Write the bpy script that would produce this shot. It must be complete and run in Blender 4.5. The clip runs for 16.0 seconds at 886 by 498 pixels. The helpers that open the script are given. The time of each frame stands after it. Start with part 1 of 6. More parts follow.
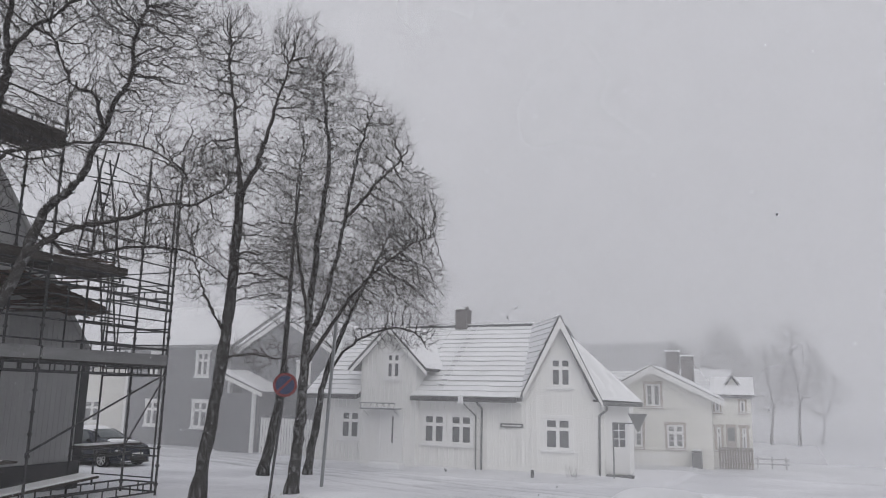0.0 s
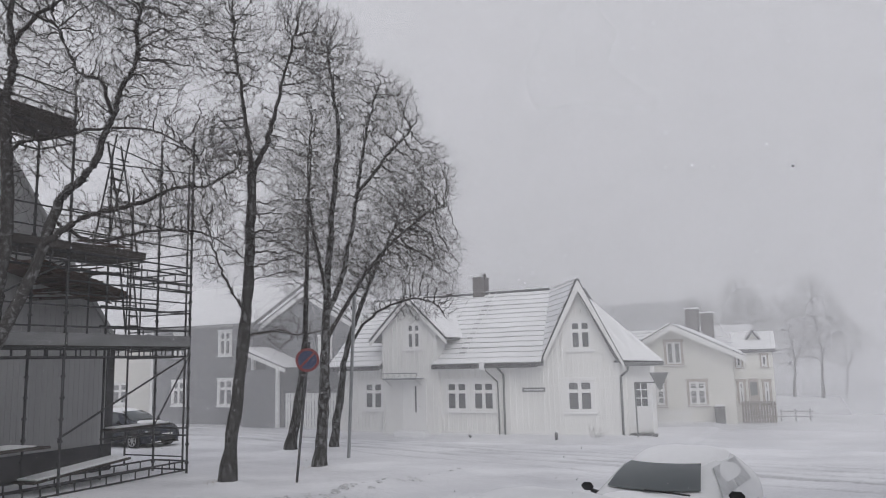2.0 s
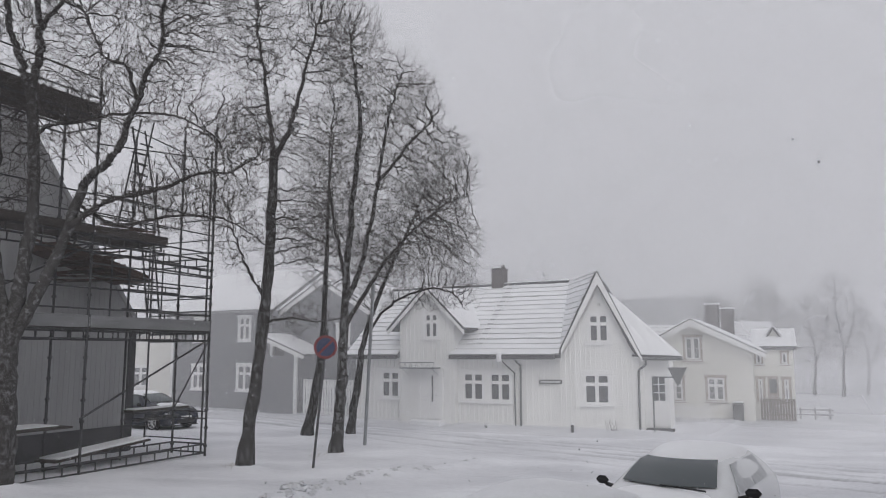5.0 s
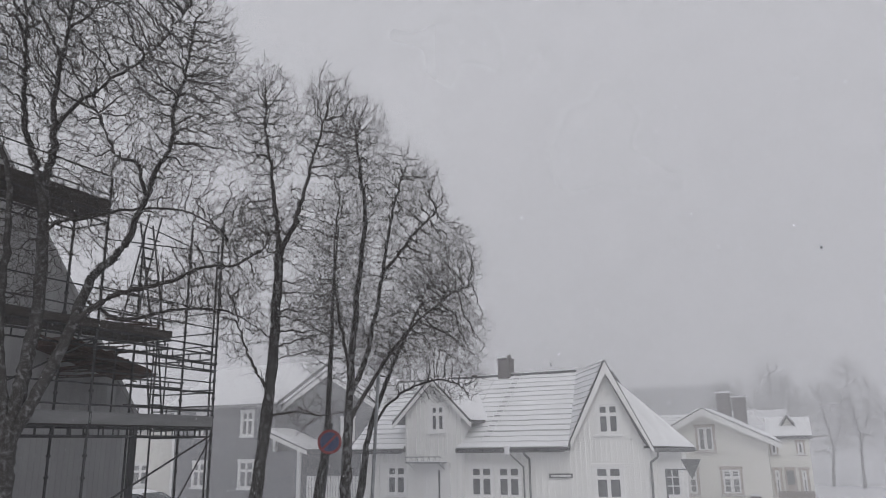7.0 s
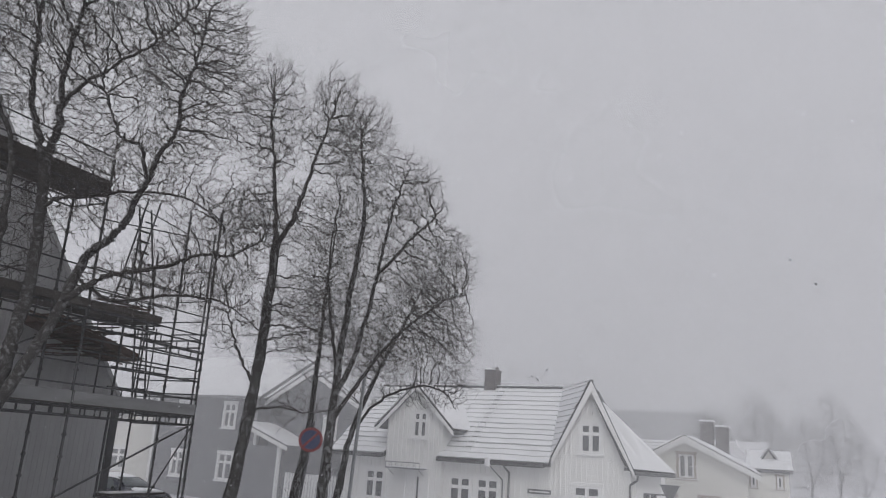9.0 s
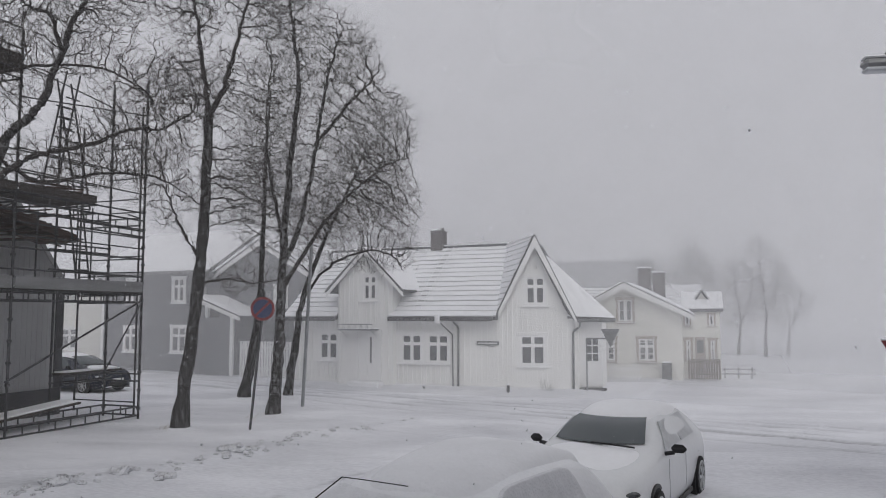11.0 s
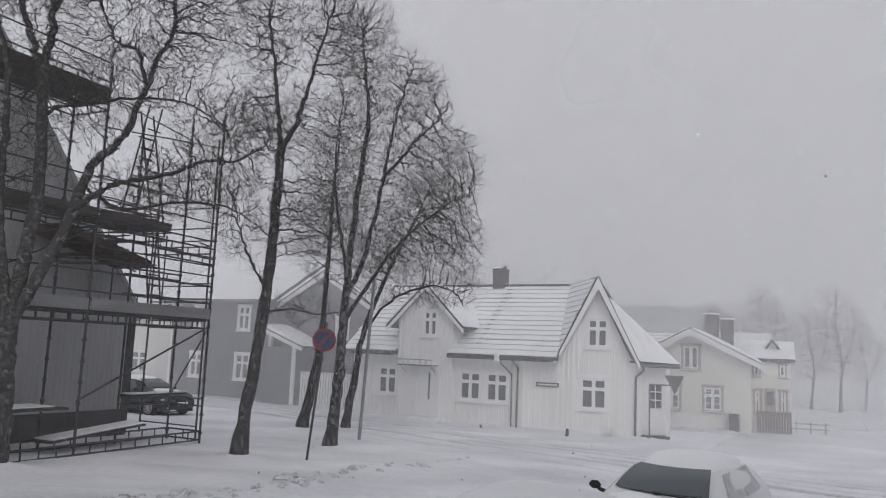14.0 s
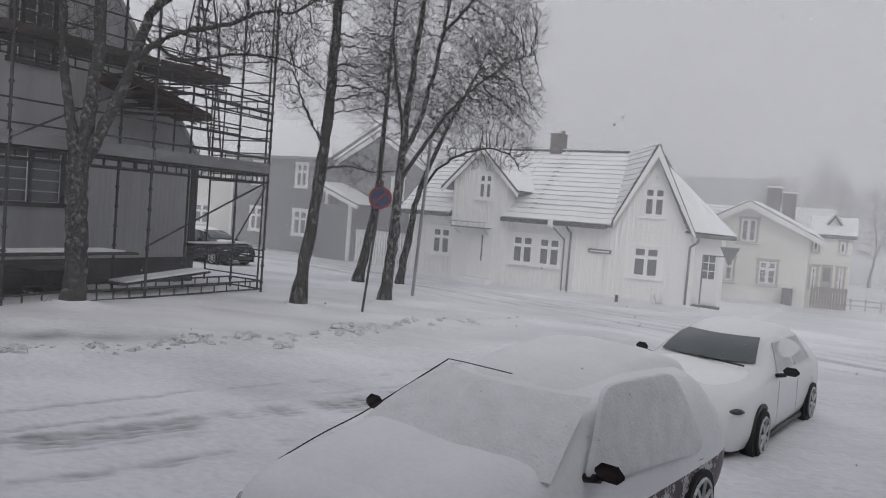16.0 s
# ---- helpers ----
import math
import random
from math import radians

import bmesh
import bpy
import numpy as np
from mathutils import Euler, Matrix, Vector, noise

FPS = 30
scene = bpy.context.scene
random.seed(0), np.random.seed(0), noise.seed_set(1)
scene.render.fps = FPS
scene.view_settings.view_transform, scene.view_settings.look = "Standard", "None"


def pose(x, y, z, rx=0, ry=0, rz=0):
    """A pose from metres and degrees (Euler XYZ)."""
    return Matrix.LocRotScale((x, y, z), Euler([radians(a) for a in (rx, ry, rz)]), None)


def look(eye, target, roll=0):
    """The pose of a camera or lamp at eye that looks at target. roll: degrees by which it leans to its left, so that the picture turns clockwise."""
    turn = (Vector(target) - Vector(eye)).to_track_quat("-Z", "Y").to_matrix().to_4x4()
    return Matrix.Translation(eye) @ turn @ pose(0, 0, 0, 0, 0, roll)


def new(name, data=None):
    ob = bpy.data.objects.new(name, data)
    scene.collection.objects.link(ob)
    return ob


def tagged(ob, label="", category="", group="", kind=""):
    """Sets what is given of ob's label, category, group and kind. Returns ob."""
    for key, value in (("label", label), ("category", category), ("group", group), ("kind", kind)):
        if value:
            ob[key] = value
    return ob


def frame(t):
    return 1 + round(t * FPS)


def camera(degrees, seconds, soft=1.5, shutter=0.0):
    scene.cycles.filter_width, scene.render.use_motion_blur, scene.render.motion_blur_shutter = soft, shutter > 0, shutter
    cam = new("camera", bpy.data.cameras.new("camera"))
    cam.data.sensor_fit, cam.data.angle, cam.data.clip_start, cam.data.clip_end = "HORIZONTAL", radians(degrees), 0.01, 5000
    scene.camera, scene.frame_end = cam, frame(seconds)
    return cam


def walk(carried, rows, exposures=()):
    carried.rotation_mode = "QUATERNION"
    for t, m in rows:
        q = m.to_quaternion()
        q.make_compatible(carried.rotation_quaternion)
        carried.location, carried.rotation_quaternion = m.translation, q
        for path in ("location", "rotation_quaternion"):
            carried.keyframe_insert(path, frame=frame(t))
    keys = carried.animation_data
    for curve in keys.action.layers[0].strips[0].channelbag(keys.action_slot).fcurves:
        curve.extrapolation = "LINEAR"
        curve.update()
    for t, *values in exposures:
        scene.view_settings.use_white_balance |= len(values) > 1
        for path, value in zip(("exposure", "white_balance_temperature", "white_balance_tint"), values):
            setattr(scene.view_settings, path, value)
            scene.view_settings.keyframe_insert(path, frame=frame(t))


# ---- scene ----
cam = camera(60.53, 16.0, soft=1.0)
PATH = [
    (0.0, pose(0, 0, 2.65, 100.805, -1.152, 8.782)),
    (0.5, pose(0, 0, 2.65, 100.486, -0.338, 9.218)),
    (1.0, pose(0, 0, 2.65, 100.178, 0.239, 9.862)),
    (1.5, pose(0, 0, 2.65, 99.705, 0.628, 10.156)),
    (2.0, pose(0, 0, 2.65, 98.478, 1.461, 10.352)),
    (2.5, pose(0, 0, 2.65, 97.003, 1.813, 10.449)),
    (3.0, pose(0, 0, 2.65, 96.955, 0.948, 10.210)),
    (5.3, pose(0, 0, 2.65, 98.209, 0.300, 11.888)),
    (5.5, pose(0, 0, 2.65, 99.451, 0.395, 11.988)),
    (6.0, pose(0, 0, 2.65, 101.647, 0.520, 12.050)),
    (6.5, pose(0, 0, 2.65, 102.790, 0.549, 12.167)),
    (7.0, pose(0, 0, 2.65, 104.549, 0.810, 12.136)),
    (7.5, pose(0, 0, 2.65, 105.127, 0.450, 11.956)),
    (8.0, pose(0, 0, 2.65, 105.311, -2.691, 11.135)),
    (8.5, pose(0, 0, 2.65, 105.351, -3.924, 10.935)),
    (9.0, pose(0, 0, 2.65, 105.112, -3.494, 10.729)),
    (9.5, pose(0, 0, 2.65, 102.798, -3.383, 10.793)),
    (9.7, pose(0, 0, 2.65, 97.002, -2.126, 11.188)),
    (11.8, pose(0, 0, 2.65, 94.752, -0.032, 4.993)),
    (12.0, pose(0, 0, 2.65, 94.819, -0.478, 5.087)),
    (12.5, pose(0, 0, 2.65, 94.873, -1.016, 7.098)),
    (13.0, pose(0, 0, 2.65, 95.864, -1.622, 11.294)),
    (13.5, pose(0, 0, 2.65, 98.304, -1.452, 11.628)),
    (14.0, pose(0, 0, 2.65, 97.609, -2.330, 11.512)),
    (14.5, pose(-0.015, 0, 2.615, 92.475, -4.350, 12.056)),
    (15.0, pose(-0.03, 0, 2.58, 87.939, -4.842, 14.436)),
    (15.5, pose(-0.03, 0, 2.58, 87.566, -4.820, 14.565)),
    (16.0, pose(-0.03, 0, 2.575, 87.153, -4.481, 15.515)),
]
walk(cam, PATH, exposures=((0.0, 0.06), (2.0, 0.10), (5.5, 0.07), (7.0, -0.05), (9.0, -0.05), (12.0, -0.05), (13.5, -0.06), (14.5, 0.0), (16.0, 0.02)))

# ---- world: overcast snowfall ----
world = bpy.data.worlds.new("overcast")
scene.world = world
world.use_nodes = True
wn, wl = world.node_tree.nodes, world.node_tree.links
wn.clear()
sky = wn.new("ShaderNodeTexSky")
sky.sky_type, sky.sun_disc = "NISHITA", False
sky.sun_elevation, sky.sun_rotation = radians(38), radians(160)
sky.air_density, sky.dust_density = 2.0, 6.0
sat = wn.new("ShaderNodeHueSaturation")
sat.inputs["Saturation"].default_value = 0.12
sat.inputs["Value"].default_value = 0.10
wl.new(sky.outputs[0], sat.inputs["Color"])
cloud = wn.new("ShaderNodeMix")
cloud.data_type = "RGBA"
cloud.inputs[0].default_value = 0.86
wl.new(sat.outputs[0], cloud.inputs[6])
cloud.inputs[7].default_value = (0.515, 0.520, 0.560, 1)
bg = wn.new("ShaderNodeBackground")
bg.inputs[1].default_value = 1.0
wl.new(cloud.outputs[2], bg.inputs[0])
wout = wn.new("ShaderNodeOutputWorld")
wl.new(bg.outputs[0], wout.inputs[0])
sun_data = bpy.data.lights.new("sun", "SUN")
sun_data.energy, sun_data.angle, sun_data.color = 0.75, radians(40), (1.0, 0.98, 0.95)
sun = new("sun", sun_data)
sun.matrix_world = look((12, -22, 27), (0, 10, 0))


# ---- materials ----
def material(name, color, rough=0.6, metal=0.0, var=0.12, scale=3.0, fine=40.0, bump=0.15, stretch=(1, 1, 1), spec=0.5, dark=None, patch=None):
    """Procedural surface: base colour varied at two scales, with a fine relief."""
    m = bpy.data.materials.new(name)
    m.use_nodes = True
    nt = m.node_tree
    nd, lk = nt.nodes, nt.links
    p = nd["Principled BSDF"]
    p.inputs["Roughness"].default_value = rough
    p.inputs["Metallic"].default_value = metal
    p.inputs["Specular IOR Level"].default_value = spec
    tc = nd.new("ShaderNodeTexCoord")
    mp = nd.new("ShaderNodeMapping")
    mp.inputs["Scale"].default_value = stretch
    lk.new(tc.outputs["Object"], mp.inputs[0])
    big, small = nd.new("ShaderNodeTexNoise"), nd.new("ShaderNodeTexNoise")
    big.inputs["Scale"].default_value, small.inputs["Scale"].default_value = scale, fine
    big.inputs["Detail"].default_value = small.inputs["Detail"].default_value = 5
    lk.new(mp.outputs[0], big.inputs["Vector"])
    lk.new(mp.outputs[0], small.inputs["Vector"])
    info = nd.new("ShaderNodeObjectInfo")
    add = nd.new("ShaderNodeMath")
    add.operation = "MULTIPLY_ADD"
    lk.new(small.outputs[0], add.inputs[0])
    add.inputs[1].default_value = 0.5
    lk.new(big.outputs[0], add.inputs[2])
    rnd = nd.new("ShaderNodeMath")
    rnd.operation = "MULTIPLY_ADD"
    lk.new(info.outputs["Random"], rnd.inputs[0])
    rnd.inputs[1].default_value = 0.12
    lk.new(add.outputs[0], rnd.inputs[2])
    ramp = nd.new("ShaderNodeValToRGB")
    lo = dark or tuple(c * (1 - 2.2 * var) for c in color)
    hi = tuple(min(1, c * (1 + var)) for c in color)
    ramp.color_ramp.elements[0].position, ramp.color_ramp.elements[0].color = 0.45, (*lo, 1)
    ramp.color_ramp.elements[1].position, ramp.color_ramp.elements[1].color = 1.0, (*hi, 1)
    if patch:
        ramp.color_ramp.elements[1].position = 0.87
        e = ramp.color_ramp.elements.new(0.93)
        e.color = (*patch, 1)
    lk.new(rnd.outputs[0], ramp.inputs[0])
    lk.new(ramp.outputs[0], p.inputs["Base Color"])
    if bump:
        b = nd.new("ShaderNodeBump")
        b.inputs["Strength"].default_value, b.inputs["Distance"].default_value = bump, 0.02
        lk.new(add.outputs[0], b.inputs["Height"])
        lk.new(b.outputs[0], p.inputs["Normal"])
    return m


SNOW = material("snow", (0.86, 0.865, 0.89), 0.75, var=0.03, scale=0.8, fine=9, bump=0.35, spec=0.25)
GROUND_SNOW = material("trodden_snow", (0.76, 0.765, 0.80), 0.7, var=0.075, scale=0.35, fine=12.0, bump=1.3, spec=0.25, stretch=(0.7, 1.3, 1), dark=(0.50, 0.505, 0.54))
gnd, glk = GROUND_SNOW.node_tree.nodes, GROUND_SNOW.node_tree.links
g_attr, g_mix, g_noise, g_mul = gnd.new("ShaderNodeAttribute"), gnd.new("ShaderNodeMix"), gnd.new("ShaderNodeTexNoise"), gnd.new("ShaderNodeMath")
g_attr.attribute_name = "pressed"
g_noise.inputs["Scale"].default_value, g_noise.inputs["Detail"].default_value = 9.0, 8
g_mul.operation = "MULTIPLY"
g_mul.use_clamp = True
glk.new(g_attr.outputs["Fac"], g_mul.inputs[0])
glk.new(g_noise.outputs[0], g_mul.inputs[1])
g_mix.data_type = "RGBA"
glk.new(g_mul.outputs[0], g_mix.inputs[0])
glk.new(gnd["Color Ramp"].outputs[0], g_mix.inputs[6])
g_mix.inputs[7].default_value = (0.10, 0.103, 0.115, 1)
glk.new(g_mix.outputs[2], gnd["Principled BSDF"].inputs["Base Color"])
CLOD = material("dirty_snow", (0.60, 0.605, 0.63), 0.85, var=0.06, scale=3, fine=7, bump=1.0, dark=(0.09, 0.088, 0.09))
CLOD.node_tree.nodes["Color Ramp"].color_ramp.elements[0].position = 0.58
CLOD.node_tree.nodes["Color Ramp"].color_ramp.elements[1].position = 0.80
BARK = material("bark", (0.026, 0.024, 0.024), 0.95, var=0.3, scale=11, fine=55, bump=0.9, stretch=(1, 1, 0.6), dark=(0.018, 0.016, 0.016), patch=(0.15, 0.15, 0.155))
BIRCH = material("birch_bark", (0.028, 0.026, 0.026), 0.9, var=0.5, scale=11, fine=55, bump=0.8, stretch=(1, 1, 1.0), dark=(0.018, 0.016, 0.016), patch=(0.15, 0.15, 0.155))
for rough_bark in (BARK, BIRCH):
    steps = rough_bark.node_tree.nodes["Color Ramp"].color_ramp.elements
    steps[1].position, steps[2].position = 0.85, 0.93
LIMB = material("limb_bark", (0.038, 0.034, 0.034), 0.9, var=0.25, bump=0)
TWIG = material("twig_bark", (0.046, 0.038, 0.037), 0.9, var=0.2, bump=0)
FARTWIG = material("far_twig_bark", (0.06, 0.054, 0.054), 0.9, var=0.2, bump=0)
WHITE_WOOD = material("white_painted_wood", (0.86, 0.86, 0.85), 0.55, var=0.045, scale=1.2, fine=25, bump=0.12, stretch=(3, 3, 0.35))
CREAM_WOOD = material("cream_painted_wood", (0.83, 0.82, 0.77), 0.6, var=0.045, scale=1.0, fine=25, bump=0.12, stretch=(0.5, 0.5, 3))
TRIM_WHITE = material("white_trim_paint", (0.87, 0.87, 0.87), 0.45, var=0.03, bump=0.05)
TAN_TRIM = material("tan_trim_paint", (0.42, 0.38, 0.33), 0.6, var=0.1, bump=0.1)
PORCH_WOOD = material("brown_porch_wood", (0.16, 0.13, 0.11), 0.75, var=0.15, bump=0.2)
GREY_WOOD = material("grey_painted_boards", (0.13, 0.135, 0.15), 0.65, var=0.12, scale=1.5, fine=20, bump=0.2, stretch=(0.4, 0.4, 4))
PANEL = material("grey_wall_boards", (0.38, 0.38, 0.388), 0.7, var=0.08, scale=0.9, fine=14, bump=0.15, stretch=(3, 3, 0.3))
PLINTH = material("dark_plinth", (0.06, 0.06, 0.065), 0.85, var=0.25, scale=2, fine=20, bump=0.5)
TILE = material("dark_roof_tile", (0.075, 0.078, 0.085), 0.55, var=0.2, scale=2, fine=30, bump=0.3)
BRICK = material("chimney_brick", (0.115, 0.105, 0.105), 0.85, var=0.3, scale=5, fine=30, bump=0.6)
IRON = material("galvanised_steel", (0.30, 0.31, 0.32), 0.45, metal=0.7, var=0.15, scale=5, fine=60, bump=0.1)
SCAF = material("weathered_scaffold_steel", (0.055, 0.055, 0.06), 0.6, metal=0.3, var=0.3, scale=5, fine=50, bump=0.2)
TOE = material("grey_toe_board", (0.20, 0.20, 0.205), 0.75, var=0.15, scale=2, fine=20, bump=0.2, stretch=(0.5, 3, 3))
DARK_LAMP = material("dark_headlight", (0.06, 0.065, 0.07), 0.15, var=0.2, bump=0)
PLANK = material("scaffold_plank", (0.055, 0.047, 0.044), 0.85, var=0.25, scale=2, fine=30, bump=0.4, stretch=(0.5, 4, 4))
BROWN_PLANK = material("raw_roof_board", (0.08, 0.048, 0.04), 0.8, var=0.25, scale=2, fine=30, bump=0.4, stretch=(0.5, 4, 4))
PIPE = material("grey_drain_pipe", (0.16, 0.165, 0.17), 0.4, metal=0.3, var=0.1, bump=0)
RUBBER = material("tyre_rubber", (0.022, 0.022, 0.024), 0.85, var=0.2, bump=0.2)
RIM = material("alloy_rim", (0.48, 0.49, 0.50), 0.35, metal=0.8, var=0.1, bump=0)
BLACK = material("black_plastic", (0.018, 0.018, 0.02), 0.45, var=0.2, bump=0)
WHITE_CAR = material("white_car_paint", (0.74, 0.75, 0.77), 0.25, var=0.03, scale=1, fine=20, bump=0.02)
PANE_SNOW = material("grainy_snow_on_glass", (0.78, 0.785, 0.81), 0.8, var=0.05, scale=6, fine=45, bump=1.0, spec=0.2, stretch=(1, 1, 1))
FROSTED = material("frosted_side_glass", (0.50, 0.51, 0.53), 0.6, var=0.12, scale=4, fine=40, bump=0.4, spec=0.3)
# flakes greyed in the base colour to imitate their backlit shade
FLAKE = material("backlit_grey_snowflake", (0.58, 0.585, 0.60), 0.7, var=0.05, bump=0)
CAR_SNOW = material("windblown_car_snow", (0.86, 0.865, 0.89), 0.8, var=0.03, scale=2, fine=26, bump=0.8, spec=0.2)
MAROON_CAR = material("dark_red_car_paint", (0.03, 0.012, 0.014), 0.4, var=0.2, scale=5, fine=45, bump=0.1, patch=(0.5, 0.5, 0.52))
BLUE_CAR = material("dark_blue_car_paint", (0.018, 0.022, 0.036), 0.25, var=0.15, scale=2, fine=20, bump=0.02)
MIRROR_RED = material("dark_red_mirror_shell", (0.016, 0.005, 0.006), 0.5, var=0.2, bump=0)
RED_PLASTIC = material("red_plastic", (0.30, 0.012, 0.014), 0.35, var=0.1, bump=0)
LAMP_GLASS = material("clear_headlight", (0.55, 0.57, 0.6), 0.12, var=0.08, bump=0)
SIGN_RED = material("sign_red", (0.17, 0.03, 0.035), 0.4, var=0.1, bump=0.02)
SIGN_BLUE = material("sign_blue", (0.03, 0.042, 0.10), 0.4, var=0.1, bump=0.02)
SIGN_WHITE = material("sign_white", (0.75, 0.75, 0.74), 0.4, var=0.05, bump=0.02)
SIGN_BACK = material("sign_back_grey", (0.30, 0.305, 0.31), 0.5, metal=0.4, var=0.1, bump=0)
BROWN_WOOD = material("brown_stained_boards", (0.05, 0.028, 0.022), 0.75, var=0.25, scale=2, fine=30, bump=0.4, stretch=(4, 4, 0.4))


def glass_material(name, color, rough=0.06):
    m = bpy.data.materials.new(name)
    m.use_nodes = True
    p = m.node_tree.nodes["Principled BSDF"]
    p.inputs["Base Color"].default_value = (*color, 1)
    p.inputs["Roughness"].default_value = rough
    p.inputs["IOR"].default_value = 1.5
    return m


PANE = glass_material("window_glass", (0.12, 0.125, 0.135))
WINDSCREEN = glass_material("windscreen_glass", (0.085, 0.098, 0.105), 0.2)


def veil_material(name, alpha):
    """See-through sheet standing in for snow haze: mostly clear, the rest scatters the daylight."""
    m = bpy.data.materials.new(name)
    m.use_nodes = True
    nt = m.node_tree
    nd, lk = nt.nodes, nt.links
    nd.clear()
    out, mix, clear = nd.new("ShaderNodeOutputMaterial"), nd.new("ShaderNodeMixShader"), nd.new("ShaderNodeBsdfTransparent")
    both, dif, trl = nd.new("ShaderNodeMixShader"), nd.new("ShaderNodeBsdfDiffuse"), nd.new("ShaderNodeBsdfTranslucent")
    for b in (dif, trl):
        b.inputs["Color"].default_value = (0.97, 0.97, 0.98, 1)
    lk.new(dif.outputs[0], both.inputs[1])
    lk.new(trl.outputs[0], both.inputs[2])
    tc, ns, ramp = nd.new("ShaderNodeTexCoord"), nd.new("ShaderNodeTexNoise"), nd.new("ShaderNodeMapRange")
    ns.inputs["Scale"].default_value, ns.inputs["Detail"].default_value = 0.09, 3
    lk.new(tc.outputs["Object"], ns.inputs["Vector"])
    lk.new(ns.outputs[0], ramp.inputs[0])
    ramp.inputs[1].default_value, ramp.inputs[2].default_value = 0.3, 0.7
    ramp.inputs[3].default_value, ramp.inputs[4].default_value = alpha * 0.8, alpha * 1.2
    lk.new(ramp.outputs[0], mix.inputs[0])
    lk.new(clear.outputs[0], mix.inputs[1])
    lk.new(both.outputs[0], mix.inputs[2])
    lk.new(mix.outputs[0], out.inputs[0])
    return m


# ---- mesh helpers ----
def mesh_of(name, bm, mats):
    me = bpy.data.meshes.new(name)
    bm.normal_update()
    bm.to_mesh(me)
    bm.free()
    for m in mats if isinstance(mats, (list, tuple)) else [mats]:
        me.materials.append(m)
    return me


def part(name, bm, mat, parent=None, label=""):
    ob = new(name, mesh_of(name, bm, mat) if isinstance(bm, bmesh.types.BMesh) else bm)
    if parent is not None:
        ob.parent = parent
    if label:
        ob["label"] = label
    return ob


def thing(name, m, label, category, group="", kind=""):
    ob = new(name)
    ob.matrix_world = m
    return tagged(ob, label, category, group, kind)


def box(bm, lo, hi, bevel=0.0):
    lo, hi = Vector(lo), Vector(hi)
    r = bmesh.ops.create_cube(bm, size=1.0, matrix=Matrix.Translation((lo + hi) / 2) @ Matrix.Diagonal((*(hi - lo), 1)))
    if bevel:
        edges = list({e for v in r["verts"] for e in v.link_edges})
        bmesh.ops.bevel(bm, geom=edges, offset=bevel, segments=1, affect="EDGES")
    return bm


def boxes(*pairs, bevel=0.0):
    bm = bmesh.new()
    for lo, hi in pairs:
        box(bm, lo, hi, bevel)
    return bm


def tube(bm, a, b, r0, r1=None, seg=8):
    a, b = Vector(a), Vector(b)
    d = b - a
    m = Matrix.Translation((a + b) / 2) @ d.to_track_quat("Z", "Y").to_matrix().to_4x4()
    bmesh.ops.create_cone(bm, cap_ends=True, segments=seg, radius1=r0, radius2=r0 if r1 is None else r1, depth=d.length, matrix=m)
    return bm


def rod(a, b, r0, r1=None, seg=8):
    return tube(bmesh.new(), a, b, r0, r1, seg)


def prism(points, depth_vec):
    """A flat polygon pushed along depth_vec into a solid."""
    bm = bmesh.new()
    f = bm.faces.new([bm.verts.new(p) for p in points])
    r = bmesh.ops.extrude_face_region(bm, geom=[f])
    bmesh.ops.translate(bm, vec=depth_vec, verts=[v for v in r["geom"] if isinstance(v, bmesh.types.BMVert)])
    bmesh.ops.recalc_face_normals(bm, faces=bm.faces)
    return bm


def smooth(ob, levels=0):
    for p in ob.data.polygons:
        p.use_smooth = True
    if levels:
        md = ob.modifiers.new("subsurf", "SUBSURF")
        md.levels = md.render_levels = levels
    return ob


# ---- ground ----
HOUSE_TURN = -18.0
HOUSE_AT = Vector((-0.96, 30.55, 0))
UD = Vector((math.cos(radians(HOUSE_TURN)), math.sin(radians(HOUSE_TURN)), 0))
ND = Vector((-UD.y, UD.x, 0))


def slope_z(y):
    return -0.4 * np.clip((y - 8) / 22, 0, 1)


def ground_z(x, y):
    return float(relief(np.array([x], float), np.array([y], float))[0])


BANK = [(-16.0, 6.0), (-8.8, 9.1), (-7.5, 11.0), (-5.9, 14.9), (-5.3, 17.5), (-3.2, 19.8)]


def bank_distance(x, y):
    best = np.full(x.shape, 99.0)
    for (ax, ay), (bx, by) in zip(BANK[:-1], BANK[1:]):
        dx, dy = bx - ax, by - ay
        t = np.clip(((x - ax) * dx + (y - ay) * dy) / (dx * dx + dy * dy), 0, 1)
        best = np.minimum(best, np.hypot(x - ax - t * dx, y - ay - t * dy))
    return best


def wave(x, y, k, ph):
    return np.sin(k * x + ph) * np.cos(k * 0.83 * y + 1.7 * ph) + 0.5 * np.sin(1.9 * k * (0.6 * x + y) + 3.1 * ph)


def street_line(x, y):
    """Distance from the line along which the traffic crosses the street."""
    return (y + 0.633 * x - 22.5) / 1.184 + 0.10 * np.sin(0.22 * x + 0.5)


def side_line(x, y):
    """Distance from the line of the side road past the parked cars."""
    return x + 4.6 - 0.62 * (y - 7.5) + 0.012 * (y - 7.5) ** 2


